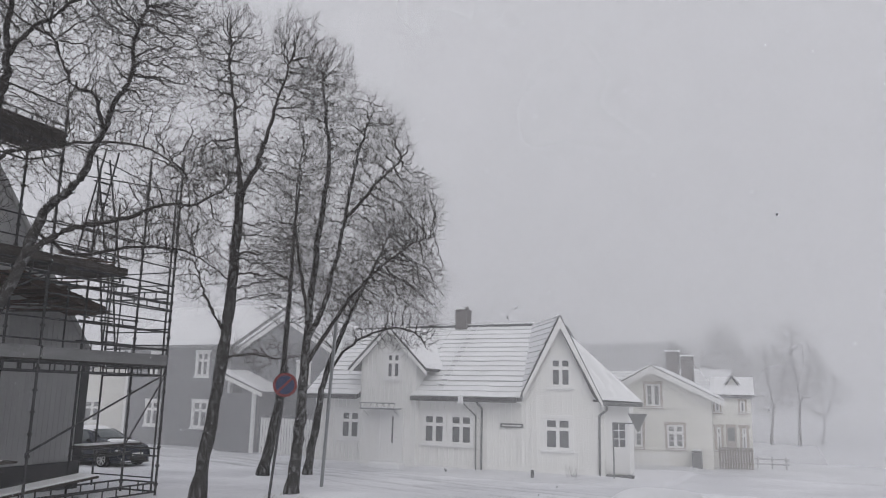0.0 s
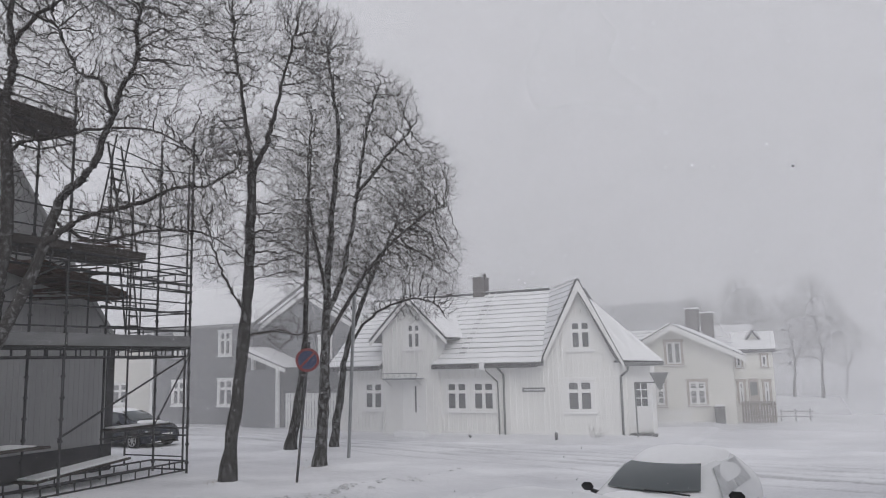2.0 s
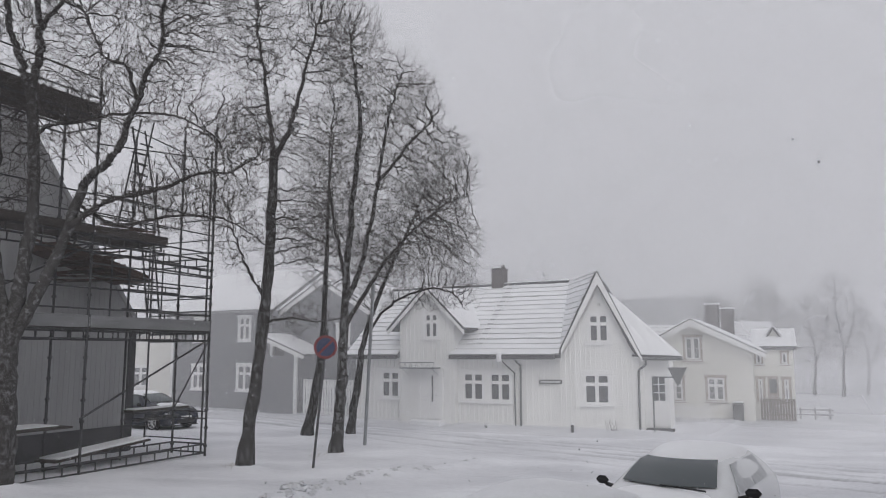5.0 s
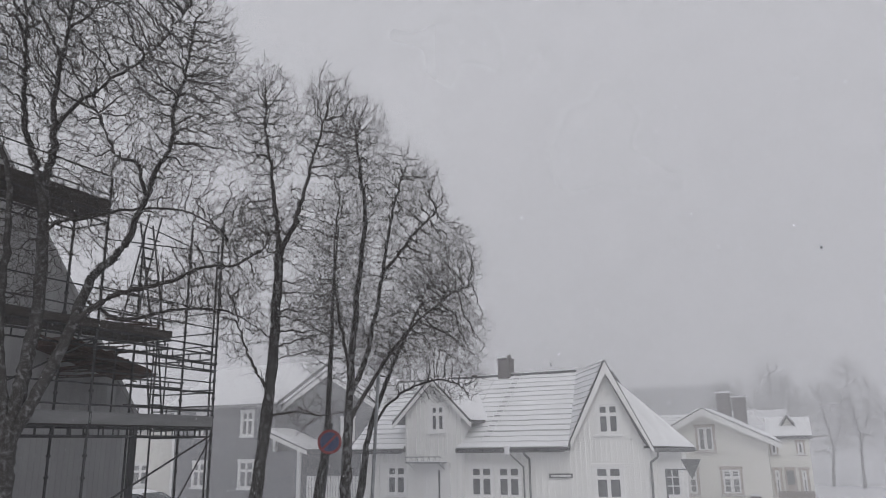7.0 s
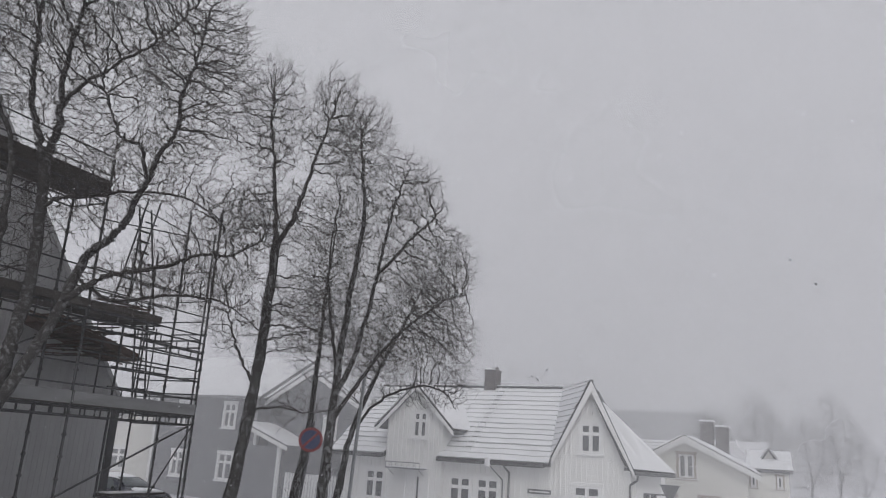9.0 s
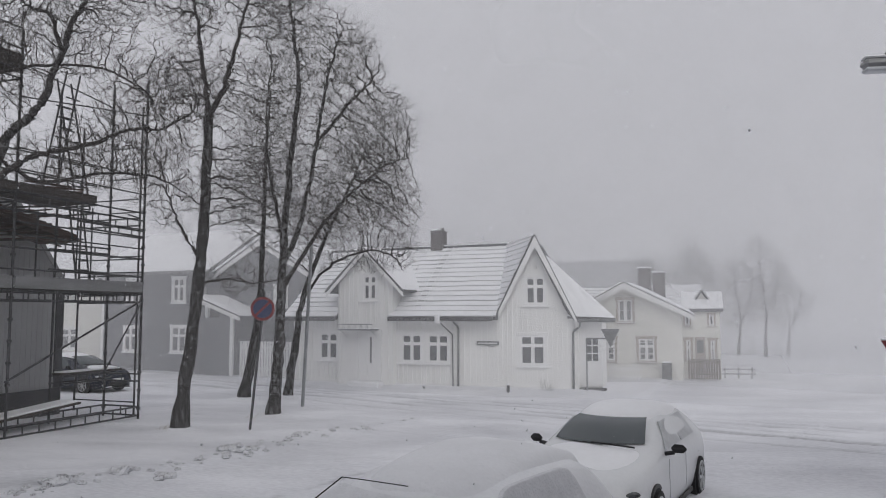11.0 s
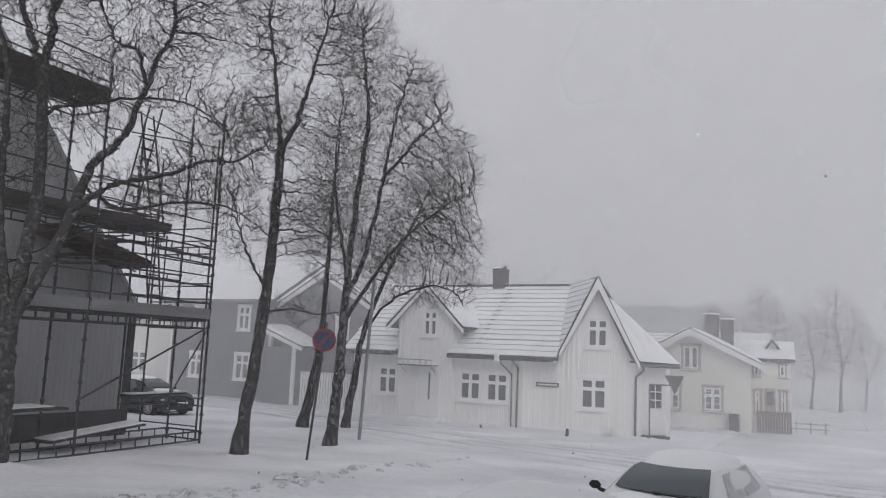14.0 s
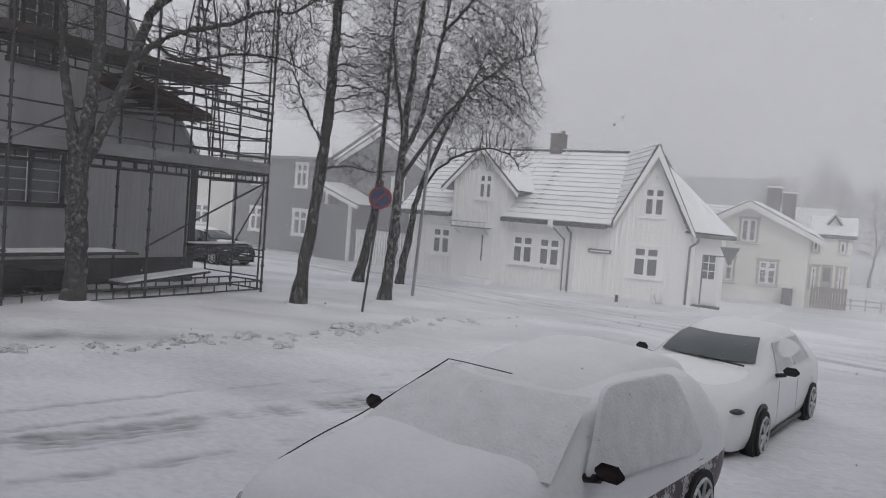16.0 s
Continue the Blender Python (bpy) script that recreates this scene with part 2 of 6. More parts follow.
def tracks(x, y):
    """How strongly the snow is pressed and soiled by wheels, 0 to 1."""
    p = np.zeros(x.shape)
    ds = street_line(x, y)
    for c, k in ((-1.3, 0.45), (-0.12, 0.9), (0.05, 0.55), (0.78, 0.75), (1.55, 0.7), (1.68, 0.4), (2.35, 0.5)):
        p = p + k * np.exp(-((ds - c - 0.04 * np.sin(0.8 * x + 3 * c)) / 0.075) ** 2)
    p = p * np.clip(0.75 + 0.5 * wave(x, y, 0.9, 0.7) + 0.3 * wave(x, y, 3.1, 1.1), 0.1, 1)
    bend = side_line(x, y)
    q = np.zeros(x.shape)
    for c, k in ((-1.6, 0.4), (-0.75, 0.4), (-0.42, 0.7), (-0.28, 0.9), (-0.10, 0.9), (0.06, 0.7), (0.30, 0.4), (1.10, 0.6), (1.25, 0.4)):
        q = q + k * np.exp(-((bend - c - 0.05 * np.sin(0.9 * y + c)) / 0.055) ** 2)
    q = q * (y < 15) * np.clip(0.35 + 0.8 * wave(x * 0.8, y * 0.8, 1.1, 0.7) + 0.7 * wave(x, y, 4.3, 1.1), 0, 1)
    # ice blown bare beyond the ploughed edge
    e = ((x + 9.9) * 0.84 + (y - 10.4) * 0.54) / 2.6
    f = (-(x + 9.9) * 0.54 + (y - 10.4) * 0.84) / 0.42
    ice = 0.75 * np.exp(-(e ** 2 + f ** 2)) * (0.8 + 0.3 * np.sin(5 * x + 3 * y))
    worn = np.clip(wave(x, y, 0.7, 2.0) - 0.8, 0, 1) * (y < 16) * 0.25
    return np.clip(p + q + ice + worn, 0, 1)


def relief(x, y):
    z = slope_z(y) + 0.02 * wave(x, y, 0.55, 0.4) + 0.010 * wave(x, y, 2.3, 1.3) + 0.005 * wave(x, y, 6.1, 2.2)
    # ploughed edge along the verge
    d = bank_distance(x, y)
    z = z + 0.10 * np.exp(-(d / 0.45) ** 2) * (0.7 + 0.5 * np.sin(2.1 * x + 1.4 * y))
    # wheel ruts of the street before the houses
    off = (x - HOUSE_AT.x) * ND.x + (y - HOUSE_AT.y) * ND.y
    along = (x - HOUSE_AT.x) * UD.x + (y - HOUSE_AT.y) * UD.y
    off = off + 0.012 * along ** 2 * (along > 0)
    ds = street_line(x, y)
    for c in (-1.3, -0.05, 0.78, 1.6, 2.35):
        z = z - 0.03 * np.exp(-((ds - c) / 0.14) ** 2)
    # wheel ruts of the side road that passes the parked cars
    bend = side_line(x, y)
    for c in (-0.30, 0.0, 1.15):
        z = z - 0.02 * np.exp(-((bend - c) / 0.16) ** 2) * (y < 15)
    # snow drifted against the house walls and round the tree trunks
    wall = np.where((along > -11) & (along < 5), np.clip(-off, 0, 9), 9)
    z = z + 0.10 * np.exp(-(wall / 0.5) ** 2)
    for tx, ty in TREE_FEET:
        z = z + 0.16 * np.exp(-(np.hypot(x - tx, y - ty) / 0.55) ** 2)
    return z


TREE_FEET = [(-11.98, 13.7), (-8.57, 17.62), (-7.34, 20.74), (-10.02, 25.3), (-8.73, 26.1)]


def stretch_axis(lo, hi, step, far):
    core = np.arange(lo, hi + step / 2, step)
    out = hi + np.geomspace(step * 2, far, 22)
    inn = lo - np.geomspace(step * 2, far, 22)[::-1]
    return np.concatenate([inn, core, out])


gx, gy = stretch_axis(-20, 20, 0.11, 2500), stretch_axis(2, 34, 0.11, 2500)
GX, GY = np.meshgrid(gx, gy)
GZ = relief(GX, GY)
rng = np.random.default_rng(4)
near = (np.abs(GX) < 20.5) & (GY > 1.5) & (GY < 34.5)
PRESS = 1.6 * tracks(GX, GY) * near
GZ = GZ + near * rng.normal(0, 0.007, GZ.shape) - 0.02 * PRESS
nx, ny = len(gx), len(gy)
verts = np.stack([GX, GY, GZ], -1).reshape(-1, 3)
idx = np.arange(nx * ny).reshape(ny, nx)
quads = np.stack([idx[:-1, :-1], idx[:-1, 1:], idx[1:, 1:], idx[1:, :-1]], -1).reshape(-1, 4)
ground_me = bpy.data.meshes.new("ground")
ground_me.from_pydata(verts.tolist(), [], quads.tolist())
ground_me.materials.append(GROUND_SNOW)
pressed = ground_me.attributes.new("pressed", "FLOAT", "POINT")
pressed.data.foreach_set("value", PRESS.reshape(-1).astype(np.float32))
ground = tagged(smooth(new("ground", ground_me)), "snow-covered ground with wheel ruts in the streets", "ground", kind="structure")


# ---- windows, shared by the houses ----
def window(parent, x, z, w, h, y=0.0, trim=TRIM_WHITE, cols=2, transom=0.66, rows=1, turn=0.0, outer=0.11, name="window"):
    """A window of outer size w x h whose lower left corner is at x, z on the wall plane y (front towards -y)."""
    bm = bmesh.new()
    t = outer
    box(bm, (-0.04, -0.05, h - t), (w + 0.04, 0.02, h + 0.03), 0.008)
    box(bm, (0, -0.035, 0), (t, 0.02, h - t))
    box(bm, (w - t, -0.035, 0), (w, 0.02, h - t))
    box(bm, (t, -0.034, 0), (w - t, 0.02, t * 0.7))
    win = part(name, bm, trim, parent)
    win.matrix_local = pose(x, y, z, 0, 0, turn)
    part("window_sill", box(bmesh.new(), (-0.06, -0.10, -0.05), (w + 0.06, 0.0, -0.004), 0.01), trim, win)
    part("sill_snow", box(bmesh.new(), (-0.05, -0.095, -0.003), (w + 0.05, -0.036, 0.03), 0.012), SNOW, win)
    iw, ih = w - 2 * t, h - 1.7 * t
    z0, cw = t * 0.7, iw / cols
    bars = bmesh.new()
    f = 0.068
    zt = z0 + ih * transom
    for c in range(cols):
        a, b = t + c * cw, t + (c + 1) * cw
        for lo, hi in ((z0, zt), (zt, z0 + ih)) if transom < 1 else ((z0, z0 + ih),):
            box(bars, (a, -0.022, lo), (a + f, 0.05, hi))
            box(bars, (b - f, -0.022, lo), (b, 0.05, hi))
            box(bars, (a + f, -0.021, lo), (b - f, 0.05, lo + f))
            box(bars, (a + f, -0.021, hi - f), (b - f, 0.05, hi))
            for k in range(1, rows):
                zz = lo + (hi - lo) * k / rows
                box(bars, (a + f, -0.019, zz - 0.012), (b - f, 0.05, zz + 0.012))
            part("pane", box(bmesh.new(), (a + f * 0.6, 0.030, lo + f * 0.6), (b - f * 0.6, 0.036, hi - f * 0.6)), PANE, win)
    part("window_frame", bars, TRIM_WHITE, win)
    return win


def holed_wall(parent, outline, holes, y0, y1, mat, z0=-0.5, name="wall"):
    """An upright wall with openings. outline: x and top height from one end to the other; holes: x0, x1, z0, z1."""
    def top(x):
        for (xa, za), (xb, zb) in zip(outline[:-1], outline[1:]):
            if xa <= x <= xb:
                return za + (zb - za) * (x - xa) / max(1e-6, xb - xa)
        return outline[-1][1]

    cuts = sorted({p[0] for p in outline} | {h[0] for h in holes} | {h[1] for h in holes})
    bm = bmesh.new()
    for a, b in zip(cuts[:-1], cuts[1:]):
        mid = (a + b) / 2
        spans, base = [], z0
        for h in sorted((h for h in holes if h[0] < mid < h[1]), key=lambda q: q[2]):
            spans.append(((base, base), (h[2], h[2])))
            base = h[3]
        spans.append(((base, base), (top(a), top(b))))
        for (la, lb), (ta, tb) in spans:
            v = [bm.verts.new(p) for p in ((a, y0, la), (b, y0, lb), (b, y0, tb), (a, y0, ta), (a, y1, la), (b, y1, lb), (b, y1, tb), (a, y1, ta))]
            for f in ((0, 1, 2, 3), (7, 6, 5, 4), (0, 4, 5, 1), (1, 5, 6, 2), (2, 6, 7, 3), (3, 7, 4, 0)):
                bm.faces.new([v[k] for k in f])
    bmesh.ops.remove_doubles(bm, verts=bm.verts, dist=1e-4)
    bmesh.ops.recalc_face_normals(bm, faces=bm.faces)
    return part(name, bm, mat, parent)


def opening(x, z, w, h):
    return (x + 0.06, x + w - 0.06, z + 0.04, z + h - 0.06)


def battens(parent, x0, x1, z0, top, y, mat, step=0.22, skip=()):
    """Narrow cover strips on a board wall; top is a height or a function of x; skip holds boxes x0, x1, z0, z1 left free."""
    bm = bmesh.new()
    x = x0 + 0.1
    while x < x1 - 0.05:
        t = top(x) if callable(top) else top
        spans = [(z0, t)]
        for a, b, lo, hi in skip:
            if a - 0.03 < x < b + 0.03:
                spans = [s for p, q in spans for s in ((p, min(q, lo)), (max(p, hi), q)) if s[1] - s[0] > 0.05]
        for p, q in spans:
            box(bm, (x - 0.028, y - 0.036, p), (x + 0.028, y + 0.004, q))
        x += step
    ob = part("cover_strips", bm, mat, parent)
    return tagged(ob, kind="stuff")


def course_rows(parent, corners, rows, mat, name="roof_course", thick=0.055, seed=1):
    """Snow-covered courses over a roof slope; corners: eave left, eave right, ridge right, ridge left."""
    rr = random.Random(seed)
    el, er, tr, tl = [Vector(c) for c in corners]
    up = (tr - el).cross(tl - el).normalized()
    if up.z < 0:
        up = -up
    for k in range(rows):
        a, b = k / rows, (k + 1) / rows - 0.002 - rr.random() * 0.005
        p = [el.lerp(tl, a), er.lerp(tr, a), er.lerp(tr, b), el.lerp(tl, b)]
        if (p[2] - p[3]).length < 0.05:
            continue
        bm = bmesh.new()
        cuts = 9
        lo, hi = [], []
        for i in range(cuts + 1):
            t = i / cuts
            e = 0.03 * rr.random()
            q0, q1 = p[0].lerp(p[1], t), p[3].lerp(p[2], t)
            lo.append((bm.verts.new(q0 + up * 0.012), bm.verts.new(q0 + up * (thick + e))))
            hi.append((bm.verts.new(q1 + up * 0.012), bm.verts.new(q1 + up * (thick * 0.35 + e))))
        for i in range(cuts):
            bm.faces.new((lo[i][1], lo[i + 1][1], hi[i + 1][1], hi[i][1]))
            bm.faces.new((lo[i][0], lo[i + 1][0], lo[i + 1][1], lo[i][1]))
            bm.faces.new((hi[i][1], hi[i + 1][1], hi[i + 1][0], hi[i][0]))
        bmesh.ops.recalc_face_normals(bm, faces=bm.faces)
        part(name, bm, mat, parent)


def slab(points, thick):
    """A roof plane of some thickness below its upper face."""
    v = [Vector(p) for p in points]
    nrm = (v[1] - v[0]).cross(v[-1] - v[0]).normalized()
    if nrm.z < 0:
        nrm = -nrm
    return prism(v, -nrm * thick)


def snow_slab(points, thick=0.09, cut=10, seed=3):
    """An uneven blanket of snow over a four-cornered slope (eave left, eave right, ridge right, ridge left)."""
    rr = random.Random(seed)
    a, b, c, d = [Vector(p) for p in points]
    nrm = (b - a).cross(d - a).normalized()
    if nrm.z < 0:
        nrm = -nrm
    bm = bmesh.new()
    grid = []
    for i in range(cut + 1):
        row = []
        for j in range(cut + 1):
            s, t = i / cut, j / cut
            q = a.lerp(b, s).lerp(d.lerp(c, s), t)
            edge = min(i, cut - i, j, cut - j)
            row.append(bm.verts.new(q + nrm * (0.012 if edge == 0 else thick * (0.75 + 0.5 * rr.random()))))
        grid.append(row)
    for i in range(cut):
        for j in range(cut):
            bm.faces.new((grid[i][j], grid[i + 1][j], grid[i + 1][j + 1], grid[i][j + 1]))
    bmesh.ops.recalc_face_normals(bm, faces=bm.faces)
    return bm


# ---- white corner house ----
house = thing("white_house", pose(HOUSE_AT.x, HOUSE_AT.y, -0.4, 0, 0, HOUSE_TURN), "white wooden corner house with steep gables and snowy tiled roof", "house")
EAVE, RIDGE, DEEP = 3.02, 6.12, 3.5
# long wall towards the street
holed_wall(house, [(-10.6, EAVE), (-8.05, EAVE)], [opening(-9.27, 1.0, 1.14, 1.32)], 0, 0.18, WHITE_WOOD)
holed_wall(house, [(-5.3, EAVE), (-2.35, EAVE)], [opening(-5.12, 0.98, 1.16, 1.32), opening(-3.88, 0.98, 1.16, 1.32)], 0, 0.18, WHITE_WOOD)
part("wall", boxes(((-10.6, 0.18, -0.6), (-10.42, 6.6, EAVE))), WHITE_WOOD, house)
part("wall", boxes(((-10.6, 6.6, -0.6), (1.3, 6.78, EAVE))), WHITE_WOOD, house)
battens(house, -10.6, -8.05, 0.2, EAVE - 0.1, 0, WHITE_WOOD, skip=((-9.4, -8.05, 0.9, 2.4),))
battens(house, -5.3, -2.5, 0.2, EAVE - 0.1, 0, WHITE_WOOD, skip=((-5.2, -2.6, 0.9, 2.4),))
part("foundation", boxes(((-10.62, -0.03, -0.6), (-8.05, 0.0, 0.06))), PLINTH, house)
# wing over the street door
holed_wall(house, [(-8.05, 4.45), (-6.62, 5.75), (-5.3, 4.45)], [opening(-6.86, 3.6, 0.86, 1.22), (-6.95, -5.95, 0.22, 2.24)], -0.28, -0.1, WHITE_WOOD)
part("wall", boxes(((-5.48, -0.1, -0.5), (-5.3, 3.2, 4.45)), ((-8.05, -0.1, -0.5), (-7.87, 3.2, 4.45))), WHITE_WOOD, house)
battens(house, -8.05, -5.3, 0.2, lambda x: 5.7 - abs(x + 6.62) * 0.95, -0.28, WHITE_WOOD, skip=((-6.95, -5.85, 3.55, 4.85), (-7.75, -5.6, -0.2, 2.7)))
part("roof", slab([(-4.72, -0.55, 4.05), (-4.72, 3.6, 4.05), (-6.62, 3.6, 5.92), (-6.62, -0.55, 5.92)], 0.12), TILE, house)
part("roof", slab([(-8.6, -0.55, 4.05), (-8.6, 3.6, 4.05), (-6.62, 3.6, 5.92), (-6.62, -0.55, 5.92)], 0.12), TILE, house)
part("roof_snow", snow_slab([(-4.70, -0.55, 4.08), (-4.70, 3.6, 4.08), (-6.62, 3.6, 5.95), (-6.62, -0.55, 5.95)]), SNOW, house)
part("roof_snow", snow_slab([(-8.6, 3.6, 4.08), (-8.6, -0.55, 4.08), (-6.62, -0.55, 5.95), (-6.62, 3.6, 5.95)]), SNOW, house)
for sgn in (-1, 1):
    part("barge_board", prism([(-6.62 + sgn * 0.0, -0.56, 5.86), (-6.62 + sgn * 1.92, -0.56, 3.97), (-6.62 + sgn * 1.92, -0.56, 3.80), (-6.62, -0.56, 5.66)], (0, 0.05, 0)), TRIM_WHITE, house)
window(house, -6.86, 3.6, 0.86, 1.22, y=-0.28)
window(house, -9.27, 1.0, 1.14, 1.32)
window(house, -5.12, 0.98, 1.16, 1.32)
window(house, -3.88, 0.98, 1.16, 1.32)
# street door with a carved canopy
door = part("street_door", boxes(((-0.5, -0.05, 0), (0.5, 0.02, 2.02))), TRIM_WHITE, house)
door.matrix_local = pose(-6.45, -0.28, 0.22)
part("door_window", boxes(((0.06, -0.058, 0.75), (0.14, -0.04, 1.85))), PANE, door)
part("door_panel", boxes(((-0.40, -0.062, 0.15), (-0.05, -0.045, 0.85)), bevel=0.01), TRIM_WHITE, door)
part("door_panel", boxes(((-0.40, -0.062, 0.95), (-0.05, -0.045, 1.85)), bevel=0.01), TRIM_WHITE, door)
part("door_handle", rod((0.38, -0.11, 1.0), (0.28, -0.11, 1.0), 0.014), IRON, door)
part("door_frame", boxes(((-0.62, -0.08, 0), (-0.5, 0.0, 2.1)), ((0.5, -0.08, 0), (0.62, 0.0, 2.1)), ((-0.62, -0.081, 2.02), (0.62, 0.0, 2.16))), TRIM_WHITE, door)
part("door_step", boxes(((-7.15, -0.75, -0.3), (-5.75, -0.28, 0.15)), bevel=0.02), PLINTH, house)
part("step_snow", boxes(((-7.2, -0.85, -0.1), (-5.7, -0.30, 0.21)), bevel=0.05), SNOW, house)
can = part("door_canopy", boxes(((-0.85, -0.62, 0), (0.85, 0, 0.05)), ((-0.85, -0.62, 0.24), (0.85, -0.58, 0.28))), IRON, house, "wrought iron door canopy with scrollwork")
can.matrix_local = pose(-6.82, -0.28, 2.36)
bm = bmesh.new()
for k in range(12):
    xx = -0.8 + k * 0.145
    tube(bm, (xx, -0.6, 0.05), (xx + (0.07 if k % 2 else -0.05), -0.6, 0.25), 0.012, seg=5)
tagged(part("scrollwork", bm, IRON, can), kind="stuff")
part("bracket", rod((-0.75, -0.58, 0.02), (-0.75, 0, -0.3), 0.015, seg=6), IRON, can)
part("bracket", rod((0.75, -0.58, 0.02), (0.75, 0, -0.3), 0.015, seg=6), IRON, can)
part("canopy_snow", boxes(((-0.86, -0.60, 0.052), (0.86, 0, 0.09)), bevel=0.015), SNOW, can)
# street roof: slope, courses, eaves
part("roof", slab([(-5.42, -0.42, 2.92), (-0.52, -0.42, 2.92), (-1.45, DEEP, RIDGE), (-5.42, DEEP, RIDGE)], 0.14), TILE, house)
course_rows(house, [(-5.42, -0.40, 2.945), (-0.56, -0.40, 2.945), (-1.47, DEEP, RIDGE + 0.02), (-5.42, DEEP, RIDGE + 0.02)], 15, SNOW)
WY1, WZ1 = 1.3, 2.92 + (RIDGE - 2.92) * (1.3 + 0.42) / (DEEP + 0.42)
part("roof", slab([(-8.05, WY1, WZ1), (-5.42, WY1, WZ1), (-5.42, DEEP, RIDGE), (-8.05, DEEP, RIDGE)], 0.14), TILE, house)
course_rows(house, [(-8.05, WY1, WZ1 + 0.02), (-5.42, WY1, WZ1 + 0.02), (-5.42, DEEP, RIDGE + 0.02), (-8.05, DEEP, RIDGE + 0.02)], 8, SNOW, seed=6)
part("roof", slab([(-10.9, -0.42, 2.92), (-8.05, -0.42, 2.92), (-8.05, DEEP, RIDGE), (-10.9, DEEP, RIDGE)], 0.14), TILE, house)
course_rows(house, [(-10.9, -0.40, 2.945), (-8.05, -0.40, 2.945), (-8.05, DEEP, RIDGE + 0.02), (-10.9, DEEP, RIDGE + 0.02)], 15, SNOW)
part("roof", slab([(-10.9, DEEP, RIDGE), (0.1, DEEP, RIDGE), (1.2, 7.0, 2.8), (-10.9, 7.0, 2.8)], 0.14), TILE, house)
part("ridge_cap", boxes(((-10.9, DEEP - 0.12, RIDGE + 0.0), (-1.5, DEEP + 0.12, RIDGE + 0.10)), bevel=0.03), TILE, house)
part("ridge_snow", boxes(((-10.9, DEEP - 0.10, RIDGE + 0.102), (-1.5, DEEP + 0.10, RIDGE + 0.15)), bevel=0.02), SNOW, house)
for a, b in ((-5.45, -0.70), (-10.9, -8.1)):
    part("gutter", boxes(((a, -0.55, 2.76), (b, -0.42, 2.95)), bevel=0.03), PLINTH, house)
    part("eave_board", boxes(((a, -0.42, 2.76), (b, -0.0, 2.80))), TRIM_WHITE, house)
    part("eave_snow", boxes(((a, -0.52, 2.952), (b, -0.36, 3.01)), bevel=0.03), SNOW, house)
# chimney
chim = part("chimney", boxes(((-5.22, DEEP - 0.28, 5.6), (-4.64, DEEP + 0.28, 6.88)), bevel=0.01), BRICK, house)
part("chimney_cap", boxes(((-5.25, DEEP - 0.31, 6.882), (-4.61, DEEP + 0.31, 6.94)), bevel=0.01), BRICK, chim)
part("cap_snow", boxes(((-5.23, DEEP - 0.29, 6.942), (-4.86, DEEP + 0.29, 7.02)), bevel=0.03), SNOW, chim)
part("cowl", rod((-4.74, DEEP, 6.94), (-4.74, DEEP, 7.1), 0.09), BRICK, chim)

rl = part("roof_ladder", bmesh.new(), PLINTH, house, "snow-covered wooden roof ladder beside the chimney")
SLOPE = (RIDGE - 2.92) / (DEEP + 0.42)
for side in (-0.17, 0.17):
    part("stile", rod((-4.26 + side, -0.1, 2.92 + 0.32 * SLOPE + 0.12), (-4.26 + side, DEEP - 0.1, RIDGE + 0.06), 0.02, seg=6), SNOW, rl)
for k in range(13):
    yy = 0.05 + k * 0.26
    part("rung", rod((-4.46, yy, 2.92 + (yy + 0.42) * SLOPE + 0.125), (-4.06, yy, 2.92 + (yy + 0.42) * SLOPE + 0.125), 0.012, seg=6), TOE, rl)

# corner block with the tall gable, turned a little from the street wall
corner = part("corner_wing", boxes(((0, 0.0, -0.6), (1.45, 0.18, EAVE))), WHITE_WOOD, house)
corner.matrix_local = pose(-2.35, 0, 0, 0, 0, 10)
GL, GA, GR = 1.62, 3.2, 4.66
holed_wall(corner, [(1.45, 3.0), (1.65, 3.05), (GA, 5.92), (GR, 3.05)], [opening(2.68, 3.36, 0.98, 1.26), opening(2.44, 0.95, 1.2, 1.34)], -0.06, 0.14, WHITE_WOOD, name="gable_wall")
part("side_wall", boxes(((GR, 0.1, -0.6), (GR + 0.16, 0.35, EAVE)), ((GR + 0.16, 0.35, -0.6), (5.75, 0.5, EAVE - 0.1)), ((5.6, 0.5, -0.6), (5.75, 3.2, EAVE - 0.1))), WHITE_WOOD, corner)
battens(corner, 1.5, GR - 0.02, 0.25, lambda x: 5.85 - abs(x - GA) * 1.95 if abs(x - GA) < 1.5 else 2.9, -0.06, WHITE_WOOD, step=0.2, skip=((2.55, 3.8, 3.2, 4.75), (2.3, 3.75, 0.75, 2.4)))
battens(corner, 0.1, 1.45, 0.25, EAVE - 0.1, 0.0, WHITE_WOOD, step=0.24)
window(corner, 2.68, 3.36, 0.98, 1.26, y=-0.06)
window(corner, 2.44, 0.95, 1.2, 1.34, y=-0.06)
part("wall_plaque", boxes(((0.75, -0.10, 1.78), (1.68, -0.062, 1.95)), bevel=0.008), PIPE, corner, "narrow grey street name board with unreadable lettering")
part("lettering", boxes(((0.83, -0.104, 1.84), (1.6, -0.10, 1.89))), SIGN_WHITE, corner)
LF, AP, RF = Vector((1.60, -0.42, 2.92)), Vector((GA + 0.02, -0.42, 6.21)), Vector((4.84, -0.42, 2.84))
VJ = Vector((1.32, 3.7, 6.18))
VF = Vector((1.52, -0.3, 2.92))
part("gable_roof", slab([LF, AP, VJ], 0.12), TILE, corner)
course_rows(corner, [VF, LF + Vector((0, 0, 0.03)), AP + Vector((0, 0, 0.02)), VJ + Vector((0, 0, 0.02))], 14, SNOW, seed=5)
